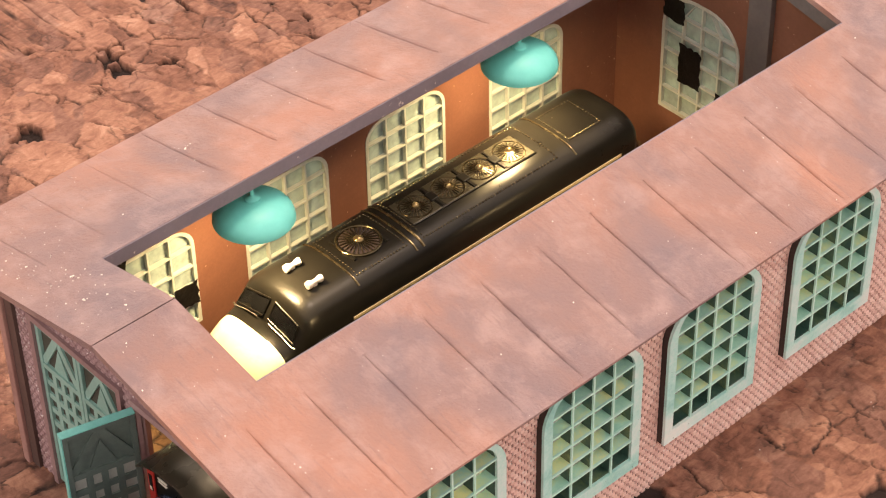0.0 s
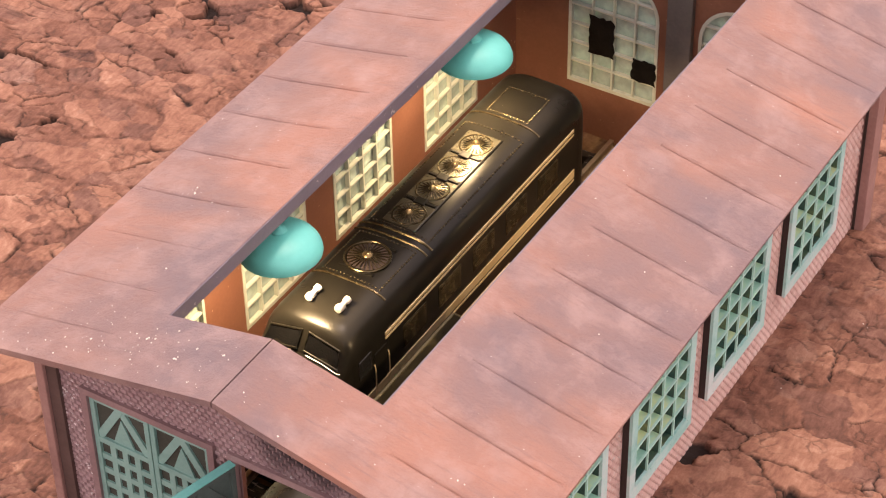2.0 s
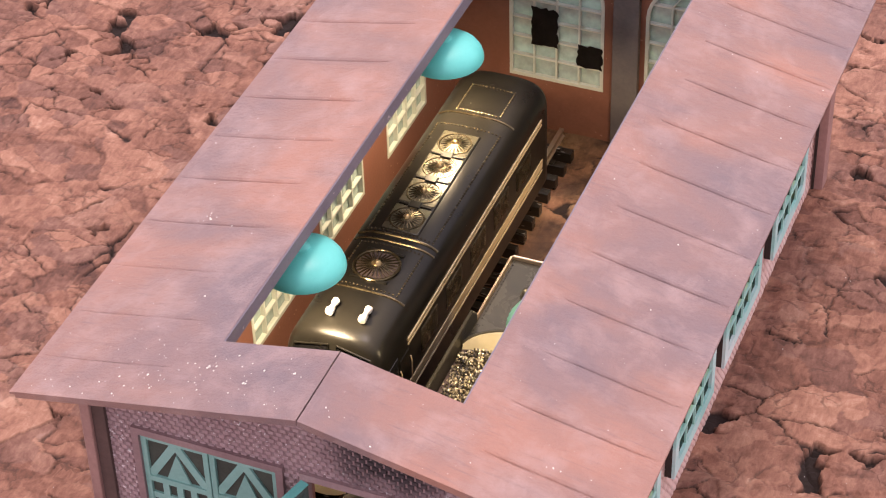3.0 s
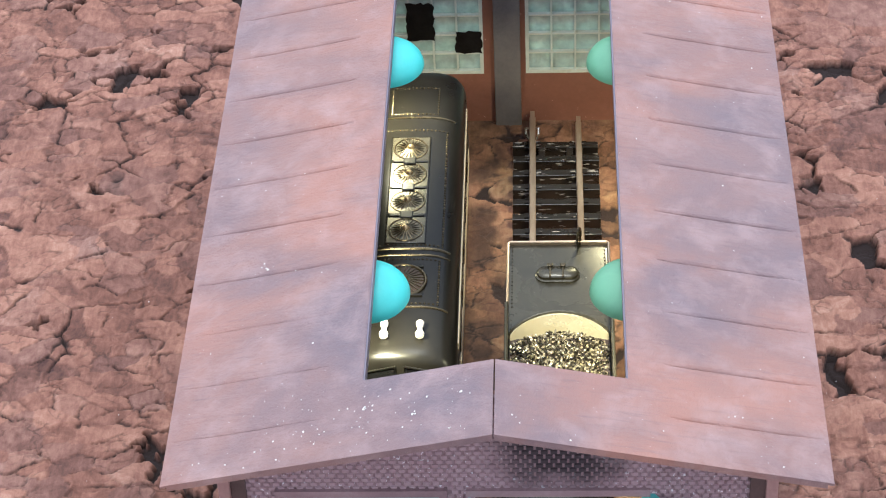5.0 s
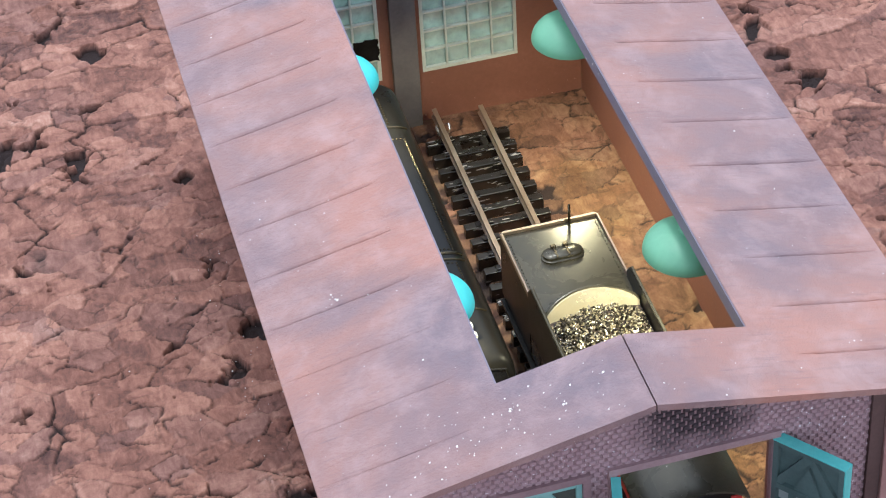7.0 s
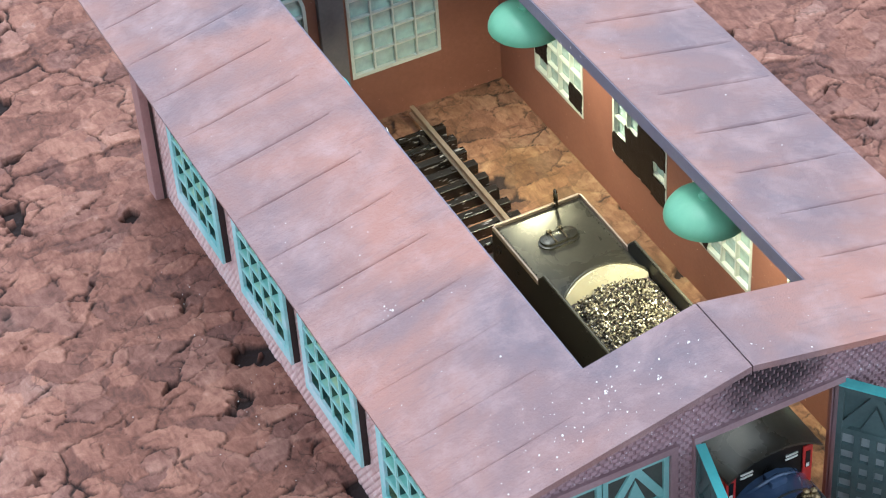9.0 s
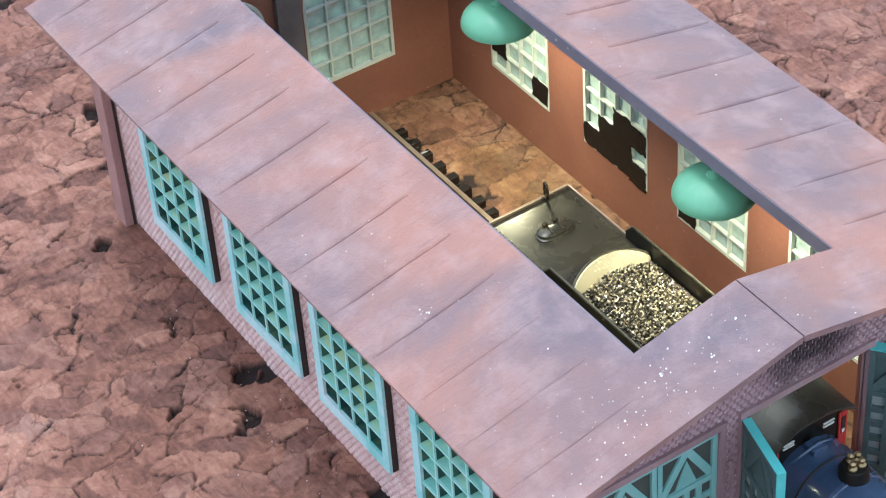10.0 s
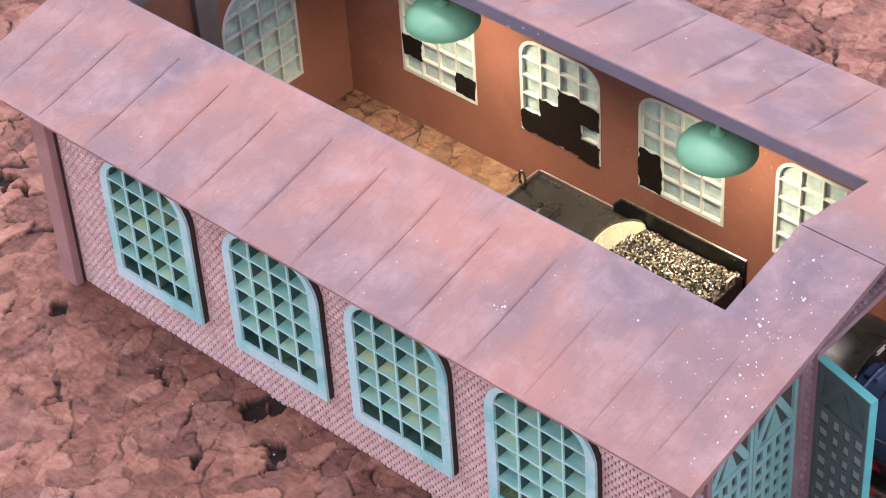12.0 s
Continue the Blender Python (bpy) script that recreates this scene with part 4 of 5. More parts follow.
# the left wall's windows look along +x, the right wall's along -x
LEFT_BLACK = {0: [(3, 0), (3, 0.9), (0, 2.9)], 1: [], 2: [], 3: []}
RIGHT_BLACK = {3: [(3, 3), (0, 3.8)], 2: [(3, 4), (2, 4), (1, 4), (0, 4.2), (2, 3), (1, 3), (1, 2), (0, 2.2)], 1: [(3, 3), (3, 3.95)], 0: []}
for k, y in enumerate(WINDOW_Y):
    window(at_shed(-WALL_OUT - 0.03, y, -90), SIDE_SET, LEFT_BLACK[k], 5 + k)
    window(at_shed(WALL_OUT + 0.03, y, 90), SIDE_SET, RIGHT_BLACK[k], 25 + k)
for k, x in enumerate(BACK_X):
    window(at_shed(x, BACK_OUT + 0.03, 180), BACK_SET, [(3, 0.3), (2, 2.4), (2, 3.2), (0, 3.9)] if k == 0 else [], 45 + k, 1.03, 4.25, 6)

# ---- doors ----
def door_leaf(name, width, height, m, mat, label, film=M_FILM, edge=None, th=0.15):
    """A lattice leaf: frame, truss above, rows of small square openings below; u from the hinge, thickness in y."""
    bm = B()
    cols, rows = 4, 8
    e, z_t = 0.10, height - 1.0
    box(bm, 0, e, 0, th, 0, height, 0.01)
    box(bm, width - e, width, 0, th, 0, height, 0.01)
    box(bm, e, width - e, 0.004, th - 0.004, height - e, height)
    box(bm, e, width - e, 0.004, th - 0.004, z_t - 0.06, z_t + 0.06)
    box(bm, e, width - e, 0.004, th - 0.004, 0, 0.14)
    leaf = placed(name, finish(bm, name, mat), shed, m)
    leaf["label"] = label
    bm = B()
    cw = (width - 2 * e) / cols
    for i in range(1, cols):
        box(bm, e + i * cw - 0.058, e + i * cw + 0.058, 0.02, th - 0.02, 0.14, z_t - 0.06)
    ch = (z_t - 0.2) / rows
    for j in range(1, rows):
        box(bm, e, width - e, 0.024, th - 0.024, 0.14 + j * ch - 0.065, 0.14 + j * ch + 0.065)
    placed("lattice", finish(bm, "lattice", mat), leaf, Matrix.Identity(4))
    bm = B()
    mid = width / 2
    for x0, x1, over in ((e, mid, 0.0), (width - e, mid, 0.005)):
        a, b = Vector((x0, 0, z_t + 0.06)), Vector((x1, 0, height - e))
        d = (b - a).normalized()
        nrm = Vector((-d.z, 0, d.x)) * 0.075
        quad = [(p.x, p.z) for p in (a - nrm, b - nrm, b + nrm, a + nrm)]
        prism(bm, quad, 0.02 + over, th - 0.02 - over, "y")
    placed("truss", finish(bm, "truss", mat), leaf, Matrix.Identity(4))
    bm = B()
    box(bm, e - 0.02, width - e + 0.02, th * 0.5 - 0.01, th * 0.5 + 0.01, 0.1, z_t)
    placed("door_film", finish(bm, "door_film", film), leaf, Matrix.Identity(4))["label"] = "sheet behind the lattice openings, shade-dark in the closed doors"
    bm = B()
    prism(bm, [(e + 0.30, z_t + 0.065), (width - e - 0.30, z_t + 0.065), (mid, height - e - 0.24)], 0.035, th - 0.035, "y")
    placed("truss_panel", finish(bm, "truss_panel", mat), leaf, Matrix.Identity(4))
    bm = B()
    box(bm, e - 0.02, width - e + 0.02, th * 0.5 - 0.01, th * 0.5 + 0.01, z_t + 0.002, height - 0.05)
    placed("truss_back", finish(bm, "truss_back", film if mat is M_DOOR else mat), leaf, Matrix.Identity(4))
    if edge:
        bm = B()
        box(bm, -0.004, width + 0.022, -0.006, th + 0.006, height + 0.002, height + 0.024)
        placed("top_edge", finish(bm, "top_edge", edge), leaf, Matrix.Identity(4))["label"] = "bright turquoise edge"
        bm = B()
        box(bm, width + 0.002, width + 0.024, -0.006, th + 0.006, 0, height + 0.001)
        placed("side_edge", finish(bm, "side_edge", edge), leaf, Matrix.Identity(4))["label"] = "bright turquoise edge"
    return leaf


def hinge(x, y, angle):
    return Matrix.Translation(Vector((x, y - 8.5, 0.05)) * CM) @ Matrix.Rotation(radians(angle), 4, "Z")


LEAF = (DOOR_L[1] - DOOR_L[0]) / 2 - 0.01
door_leaf("door", LEAF, DOOR_TOP - 0.08, hinge(DOOR_L[0], FRONT_OUT + 0.0, 0), M_DOOR, "closed sage turquoise lattice door leaf", M_DOOR_SHADE)
door_leaf("door", LEAF, DOOR_TOP - 0.08, hinge(DOOR_L[1], FRONT_OUT + 0.15, 180), M_DOOR, "closed sage turquoise lattice door leaf", M_DOOR_SHADE)
door_leaf("door", 1.30, DOOR_TOP - 0.08, hinge(DOOR_R[0] - 0.10, FRONT_OUT - 0.06, -105), M_DARKLEAF, "dark green lattice door leaf with turquoise edges, swung open", M_GREYFILM, M_EDGE, 0.15)
door_leaf("door", 1.30, DOOR_TOP - 0.08, hinge(DOOR_R[1] + 0.0, FRONT_OUT - 0.06, -52), M_DARKLEAF, "dark green lattice door leaf with turquoise edges, swung open", M_GREYFILM, M_EDGE, 0.20)

# ---- the post and rafters at the rear ----
bm = B()
box(bm, -0.30, 0.27, BACK_IN - 0.16, BACK_IN - 0.004, -0.1, RIDGE - THICK - 0.32, 0.015)
part("post", bm, M_STEEL, shed, "grey painted post against the rear wall")
for sx in (-1, 1):
    bm = B()
    slab(bm, sx * 0.02, sx * 3.9, BACK_IN - 0.24, BACK_IN - 0.004, -THICK - 0.006, 0.32)
    part("rafter", bm, M_STEEL, shed, "grey painted rafter")


# ---- white paint chips lying on the roof and the cork ----
def chips(name, parent, spots, seed):
    """Tiny ragged flakes scattered in drifts; spots: count, x0, x1, y0, y1, largest size, height above the ground or None for the roof."""
    rnd = random.Random(seed)
    verts, faces = [], []
    base = BASE[parent] if parent else Vector((0, 0, 0))
    for count, x0, x1, y0, y1, big, height in spots:
        for _ in range(count):
            x, y = rnd.uniform(x0, x1), rnd.uniform(y0, y1)
            r = big * (0.25 + 0.75 * rnd.random() ** 2.5)
            z = roof_z(x) if height is None else height
            k, a0, n = len(verts), rnd.uniform(0, 6), 6
            ring = [(x + r * rnd.uniform(0.5, 1.3) * math.cos(a0 + i * 1.047), y + r * rnd.uniform(0.5, 1.3) * math.sin(a0 + i * 1.047)) for i in range(n)]
            for lift in (0.001, 0.012):
                for px, py in ring:
                    pz = roof_z(px) if height is None else z
                    verts.append((Vector((px, py, pz + lift)) - base) * CM)
            faces.append(tuple(range(k + n, k + 2 * n)))
            faces += [(k + i, k + (i + 1) % n, k + n + (i + 1) % n, k + n + i) for i in range(n)]
    me = bpy.data.meshes.new(name)
    me.from_pydata(verts, [], faces)
    me.materials.append(M_CHIP)
    o = new(name, me)
    if parent:
        o.parent = parent
    return tagged(o, "tiny white paint chips scattered about", "" if parent else "paint chips", kind="stuff")


chips("paint_dust", roofs[-1], [(60, -4.6, -0.2, 0.0, 1.3, 0.024, None), (22, -3.2, -1.0, 0.15, 1.0, 0.028, None), (22, -4.9, -2.6, 0.0, 3.0, 0.018, None), (8, -4.1, -3.75, 4.55, 4.9, 0.026, None), (26, -5.0, -2.2, 3.0, 17.0, 0.014, None)], 3)
chips("paint_dust", roofs[1], [(22, 0.2, 4.6, 0.0, 1.3, 0.016, None), (28, 2.2, 5.0, 1.0, 17.0, 0.014, None)], 4)
chips("paint_dust", None, [(60, -5.4, -4.5, 2.0, 14.0, 0.016, 0.03), (20, -8.0, -4.6, -3.0, 12.0, 0.014, 0.03), (20, 4.6, 8.0, 4.0, 14.0, 0.012, 0.03)], 6)

# ---- pendant lamps ----
def pendant_lamp(x, y, z, enamel, label):
    lamp = thing("pendant_lamp", (x, y, z), label, "lamp", "lamps in the shed")
    bm = B()
    prof = [(0.76, 0.0), (0.755, 0.05), (0.73, 0.13), (0.67, 0.22), (0.56, 0.31), (0.42, 0.375), (0.25, 0.415), (0.12, 0.43), (0.0, 0.432)]
    inner = [(0.0, 0.39), (0.22, 0.375), (0.40, 0.335), (0.535, 0.27), (0.64, 0.19), (0.70, 0.11), (0.728, 0.0)]
    lathe(bm, [(r, h) for r, h in inner] + prof, (x, y, z), 48)
    part("shade", bm, enamel, lamp, smooth=True)
    bm = B()
    lathe(bm, [(0.15, 0.41), (0.14, 0.47), (0.08, 0.50), (0.035, 0.53), (0.03, 0.95)], (x, y, z), 20)
    part("stem", bm, enamel, lamp, smooth=True)
    bm = B()
    lathe(bm, [(0.0, 0.10), (0.09, 0.12), (0.13, 0.19), (0.11, 0.27), (0.06, 0.33), (0.06, 0.40)], (x, y, z), 20)
    part("bulb", bm, M_BULB, lamp, "glowing warm bulb", smooth=True)
    light = new("lamp_light", bpy.data.lights.new("lamp_light", "AREA"))
    light.data.shape, light.data.size, light.data.energy = "DISK", 0.006, LAMP_W
    light.data.color, light.data.spread = LAMP_C, radians(140)
    light.matrix_world = look((x * CM, y * CM, (z + 0.07) * CM), (x * CM, y * CM, 0))
    return lamp


LAMP_W, LAMP_C = 0.027, (1.0, 0.81, 0.46)
for lx, ly, lz in ((-2.28, 4.92, 4.70), (-2.28, 11.55, 4.76), (2.30, 4.90, 4.72), (2.36, 11.65, 4.66)):
    if lx < 0:
        pendant_lamp(lx, ly, lz, M_SHADE, "bright turquoise enamel dome lamp hanging from the roof edge")
    else:
        pendant_lamp(lx, ly, lz, M_SHADE_DIM, "enamel dome lamp hanging from the roof edge, dimmer light coloured in as sea green")

# ---- tracks ----
def track(cx, y0, y1, label, phase=0.0):
    t = thing("railway_track", (cx, (y0 + y1) / 2, 0), label, "railway track", "tracks in the shed")
    zs = 0.20
    bm = B()
    box(bm, -0.92, 0.92, -0.10, 0.10, -0.20, 0.20, 0.012)
    for u in (-0.62, -0.36, 0.36, 0.62):
        box(bm, u - 0.05, u + 0.05, -0.07, 0.07, 0.19, 0.235)
    me = finish(bm, "sleeper", M_SLEEPER)
    y = y0 + phase
    while y < y1:
        placed("sleeper", me, t, Matrix.Translation(Vector((random.uniform(-0.012, 0.012), y - (y0 + y1) / 2, 0)) * CM) @ Matrix.Rotation(random.uniform(-0.012, 0.012), 4, "Z"))
        y += 0.49
    bm = B()
    for u in (-0.30, 0.30):
        box(bm, u + cx - 0.07, u + cx + 0.07, y - 0.93, y - 0.54, 0.02, 0.19, 0.012)
    part("end_tie", bm, M_SLEEPER, t)
    for u in (-0.5, 0.5):
        bm = B()
        prof = [(-0.07, 0.2), (0.07, 0.2), (0.07, 0.22), (0.02, 0.24), (0.02, 0.34), (0.05, 0.355), (0.05, 0.40), (-0.05, 0.40), (-0.05, 0.355), (-0.02, 0.34), (-0.02, 0.24), (-0.07, 0.22)]
        prism(bm, [(cx + u + a, z) for a, z in prof], y0 - 0.1, y1 + (0.55 if u < 0 else 0.35), "y")
        part("rail", bm, M_RAIL, t)
    return t


t_right = track(1.01, -5.5, 15.3, "single track with black sleepers and tarnished rails on cork", 0.31)
bm = B()
for u in (-0.09, 0.09):
    tube(bm, [(1.01 - 0.5 + u, 15.05, 0.25), (1.01 - 0.5 + u * 1.5, 15.0, 0.42), (1.01 - 0.5 + u * 1.6, 15.12, 0.47), (1.01 - 0.5 + u, 15.22, 0.40)], 0.028, 8)
part("rail_joiner", bm, M_CHROME, t_right, "bright rail joiner")
track(-1.80, 3.2, 15.3, "single track with black sleepers under the diesel locomotive", 0.2)

# ---- diesel locomotive ----
def diesel():
    cx, cy = -1.78, 8.6
    loco = thing("diesel_locomotive", (cx, cy, 0.4), "satin black model diesel locomotive with gold side stripes and yellow nose", "locomotive")

    def ring(bm, y, hw, zt, zb=0.85, zm=2.45, n=3.4, seg=22, lean=0.0):
        pts = [(hw, zb)]
        for k in range(seg + 1):
            a = math.pi * k / seg
            c, s = math.cos(a), math.sin(a)
            pts.append((math.copysign(abs(c) ** (2 / n), c) * hw, zm + (zt - zm) * abs(s) ** (2 / n)))
        pts.append((-hw, zb))
        return [bm.verts.new((cx + u, y + lean * (w - zm), w)) for u, w in pts]

    def loft(rings, bm, caps=(True, True)):
        for a, b in zip(rings, rings[1:]):
            for i in range(len(a)):
                j = (i + 1) % len(a)
                bm.faces.new((a[i], a[j], b[j], b[i]))
        if caps[0]:
            bm.faces.new(rings[0])
        if caps[1]:
            bm.faces.new(list(reversed(rings[-1])))

    def roof_top(u, hw=0.98, zt=3.25, zm=2.45, n=3.4):
        return zm + (zt - zm) * max(0.0, 1 - abs(u / hw) ** n) ** (1 / n)

    bm = B()
    loft([ring(bm, 13.52, 0.82, 3.08), ring(bm, 13.46, 0.92, 3.19), ring(bm, 13.33, 0.97, 3.24), ring(bm, 13.15, 0.98, 3.25), ring(bm, 5.25, 0.98, 3.25),
          ring(bm, 5.02, 0.975, 3.22), ring(bm, 4.90, 0.95, 3.15), ring(bm, 4.86, 0.94, 3.08), ring(bm, 4.60, 0.94, 2.75, zm=2.3), ring(bm, 4.56, 0.935, 2.71, zm=2.25), ring(bm, 4.34, 0.925, 2.66, zm=2.15, n=3.3)], bm)
    body = part("body", bm, M_BLACK, loco, smooth=True)
    bm = B()
    loft([ring(bm, 4.338, 0.92, 2.65, zm=2.15, n=3.3), ring(bm, 4.20, 0.92, 2.63, zm=2.10, n=3.2), ring(bm, 4.0, 0.90, 2.56, zm=2.0, n=3.0), ring(bm, 3.76, 0.86, 2.41, zm=1.9, n=2.8),
          ring(bm, 3.55, 0.76, 2.16, zm=1.7, n=2.6), ring(bm, 3.42, 0.60, 1.86, zm=1.5, n=2.4), ring(bm, 3.36, 0.40, 1.5, zm=1.25, n=2.2)], bm)
    part("nose", bm, M_NOSE, loco, "bulldog nose, pale yellow with the lamp's glare in its colour", smooth=True)
    # windscreens on the raked front, each with a bright rim
    def on_screen(u, f):
        """A point on the raked screen: u across, f from its foot to its head."""
        y, z = 4.60 + 0.27 * f, 2.74 + 0.36 * f
        return Vector((cx + u, y - 0.02, z + 0.02 - 0.20 * abs(u) ** 3))

    for s in (-1, 1):
        corners = [(0.07, 0.12), (0.80, 0.06), (0.74, 0.78), (0.08, 0.90)]
        pts = [on_screen(s * u, f) for u, f in corners]
        bm = B()
        vs = [bm.verts.new(p) for p in pts]
        f = bm.faces.new(vs)
        bmesh.ops.solidify(bm, geom=[f], thickness=0.02)
        pane = part("windscreen", bm, M_GLASS, loco, "dark glossy windscreen pane")
        bm = B()
        tube(bm, pts, 0.022, 8, closed=True)
        part("rim", bm, M_BLACK, pane, smooth=True)
        bm = B()
        tube(bm, [on_screen(s * u, f) + Vector((0, -0.03, 0.0)) for u, f in ((0.16, 0.02), (0.50, -0.02), (0.82, -0.04), (0.88, 0.04))], 0.013, 8)
        part("sill_strip", bm, M_CHROME, pane, "bright metal strip under the windscreen", smooth=True)
        bm = B()
        x = cx + s * 0.982
        box(bm, min(x - s * 0.012, x + s * 0.012), max(x - s * 0.012, x + s * 0.012), 5.02, 5.42, 2.15, 2.58, 0.01)
        part("cab_window", bm, M_GLASS, loco)

    # fans
    def fan(y, r, spokes, name):
        u, z = -0.035, roof_top(0.1)
        bm = B()
        lathe(bm, [(r * 1.14, -0.03), (r * 1.14, 0.030), (r * 1.10, 0.046), (r * 1.04, 0.046), (r * 1.0, 0.030), (r * 0.98, 0.0)], (cx + u, y, z), 40)
        f = part(name, bm, M_BLACKDETAIL, loco, smooth=True)
        bm = B()
        lathe(bm, [(r * 0.99, -0.01), (r * 0.97, 0.012), (r * 0.55, 0.026), (r * 0.28, 0.036), (0.0, 0.038)], (cx + u, y, z), 40)
        part("fan_disc", bm, M_CHAR, f, smooth=True)
        bm = B()
        rib = Matrix.Rotation(math.atan2(0.040, r * 0.69), 4, "Y")
        for k in range(spokes):
            m = Matrix.Translation((cx + u, y, z + 0.080)) @ Matrix.Rotation(2 * math.pi * k / spokes, 4, "Z") @ rib
            box(bm, r * 0.26, r * 0.98, -0.009, 0.009, -0.014, 0.010, m=m)
        part("rib_ring", bm, M_BLACKDETAIL, f)
        bm = B()
        lathe(bm, [(r * 0.25, 0.040), (r * 0.25, 0.075), (r * 0.18, 0.105), (r * 0.09, 0.122), (0.0, 0.126)], (cx + u, y, z), 20)
        part("hub", bm, M_VALVE, f, smooth=True)

    bm = B()
    box(bm, cx - 0.42, cx + 0.35, 7.98, 11.22, roof_top(0.3) - 0.08, roof_top(0) + 0.022, 0.02)
    part("fan_plate", bm, M_BLACK, loco, smooth=True)
    for y in (8.36, 9.20, 10.02, 10.82):
        # bronze tone puts the lamps' gold highlight into the base's colour
        bm = B()
        box(bm, cx - 0.40, cx + 0.33, y - 0.365, y + 0.365, roof_top(0.3) - 0.06, roof_top(0) + 0.030, 0.012)
        part("fan_base", bm, M_TENDER, loco, "square fan base, bronze toned for the gold highlight on it")
        fan(y, 0.30, 22, "fan")
    fan(6.93, 0.40, 26, "dynamic_brake_fan")
    for y in (8.78, 9.61, 10.42):
        bm = B()
        box(bm, cx - 0.36, cx + 0.30, y - 0.03, y + 0.03, 3.24, 3.30, 0.012)
        box(bm, cx - 0.16, cx + 0.08, y - 0.10, y + 0.10, 3.24, 3.318, 0.02)
        part("hatch_rib", bm, M_BLACK, loco)
    bm = B()
    for y0, y1 in ((6.50, 6.56), (7.30, 7.36)):
        box(bm, cx - 0.40, cx + 0.34, y0, y1, 3.22, 3.285, 0.012)
    part("hatch_rib", bm, M_BLACK, loco)

    # curved bands over the roof
    for y in (6.22, 7.66, 7.84, 11.86):
        bm = B()
        tube(bm, [(cx + u, y, roof_top(u) + 0.004) for u in np.linspace(-0.80, 0.80, 18)], 0.024 if y != 7.84 else 0.032, 8)
        part("roof_band", bm, M_BLACKDETAIL, loco, "bronze raised roof band", smooth=True)

    # rows of rivets round the roof hatches
    one_rivet = finish(lathe(B(), [(0.026, -0.012), (0.020, 0.014), (0.0, 0.026)], (0, 0, 0), 6), "rivet", M_BLACKDETAIL)

    def rivets(y0, y1, half):
        pts = []
        k = int((y1 - y0) / 0.075)
        for i in range(k + 1):
            pts += [(s * half, y0 + (y1 - y0) * i / k) for s in (-1, 1)]
        k = int(2 * half / 0.075)
        for i in range(1, k):
            pts += [(-half + 2 * half * i / k, y) for y in (y0, y1)]
        for u, y in pts:
            placed("rivet", one_rivet, loco, Matrix.Translation((Vector((cx + u, y, roof_top(u))) - BASE[loco]) * CM))

    rivets(6.32, 7.54, 0.62)
    rivets(7.95, 11.45, 0.66)
    rivets(11.98, 12.85, 0.46)
    # a thin raised hatch edge
    bm = B()
    tube(bm, [(cx - 0.46, 11.98, roof_top(0.46)), (cx - 0.46, 12.85, roof_top(0.46)), (cx + 0.46, 12.85, roof_top(0.46)), (cx + 0.46, 11.98, roof_top(0.46))], 0.014, 6)
    part("hatch_edge", bm, M_BLACK, loco)

    # horns
    for u in (-0.30, 0.34):
        bm = B()
        lathe(bm, [(0.0, -0.19), (0.075, -0.18), (0.082, -0.11), (0.048, -0.04), (0.045, 0.04), (0.070, 0.10), (0.072, 0.17), (0.0, 0.18)], (cx + u, 5.54, roof_top(u) + 0.085), 18, axis="y")
        horn = part("horn", bm, M_HORN, loco, "white air horn", smooth=True)
        bm = B()
        box(bm, cx + u - 0.035, cx + u + 0.035, 5.50, 5.58, roof_top(u) - 0.02, roof_top(u) + 0.06)
        part("horn_foot", bm, M_HORN, horn)
    # a lift ring and a sand filler
    bm = B()
    box(bm, cx + 0.62, cx + 0.74, 6.10, 6.16, 3.02, 3.10, 0.01)
    part("lift_lug", bm, M_CHROME, loco)

    # side stripes, grilles, doors
    for s in (-1, 1):
        x = cx + s * 0.982

        def plate(name, y0, y1, z0, z1, mat, proud=0.012, label=""):
            bm = B()
            a, b = x - s * 0.02, x + s * proud
            box(bm, min(a, b), max(a, b), y0, y1, z0, z1, 0.004)
            return part(name, bm, mat, loco, label)

        for z0, z1 in ((2.585, 2.65), (2.49, 2.535)):
            plate("stripe", 5.9, 12.95, z0, z1, M_GOLD, 0.014, "gold painted side stripe")
        plate("stripe", 5.2, 13.0, 1.40, 1.60, M_GOLD, 0.014, "gold painted side stripe")
        plate("stripe", 5.2, 13.0, 1.30, 1.345, M_GOLD, 0.014, "gold painted side stripe")
        for k in range(5):
            y = 6.5 + k * 1.25
            g = plate("side_grille", y, y + 0.8, 1.80, 2.35, M_BLACKDETAIL, 0.006)
            bm = B()
            for j in range(9):
                a, b = x, x + s * 0.02
                box(bm, min(a, b), max(a, b), y + 0.04, y + 0.76, 1.84 + j * 0.056, 1.866 + j * 0.056)
            part("louvre_panel", bm, M_BLACKDETAIL, g)
        plate("side_door", 5.52, 5.90, 1.0, 2.40, M_BLACK, 0.010)
        for y in (5.48, 5.94):
            bm = B()
            tube(bm, [(x + s * 0.03, y, 1.2), (x + s * 0.05, y, 1.3), (x + s * 0.05, y, 2.1), (x + s * 0.03, y, 2.2)], 0.014, 6)
            part("grab_rail", bm, M_GOLD, loco)

    # frame and trucks
    bm = B()
    box(bm, cx - 0.80, cx + 0.80, 3.7, 13.2, 0.74, 0.90, 0.03)
    box(bm, cx - 0.62, cx + 0.62, 7.5, 9.6, 0.48, 0.78, 0.06)
    part("underframe", bm, M_CHAR, loco)
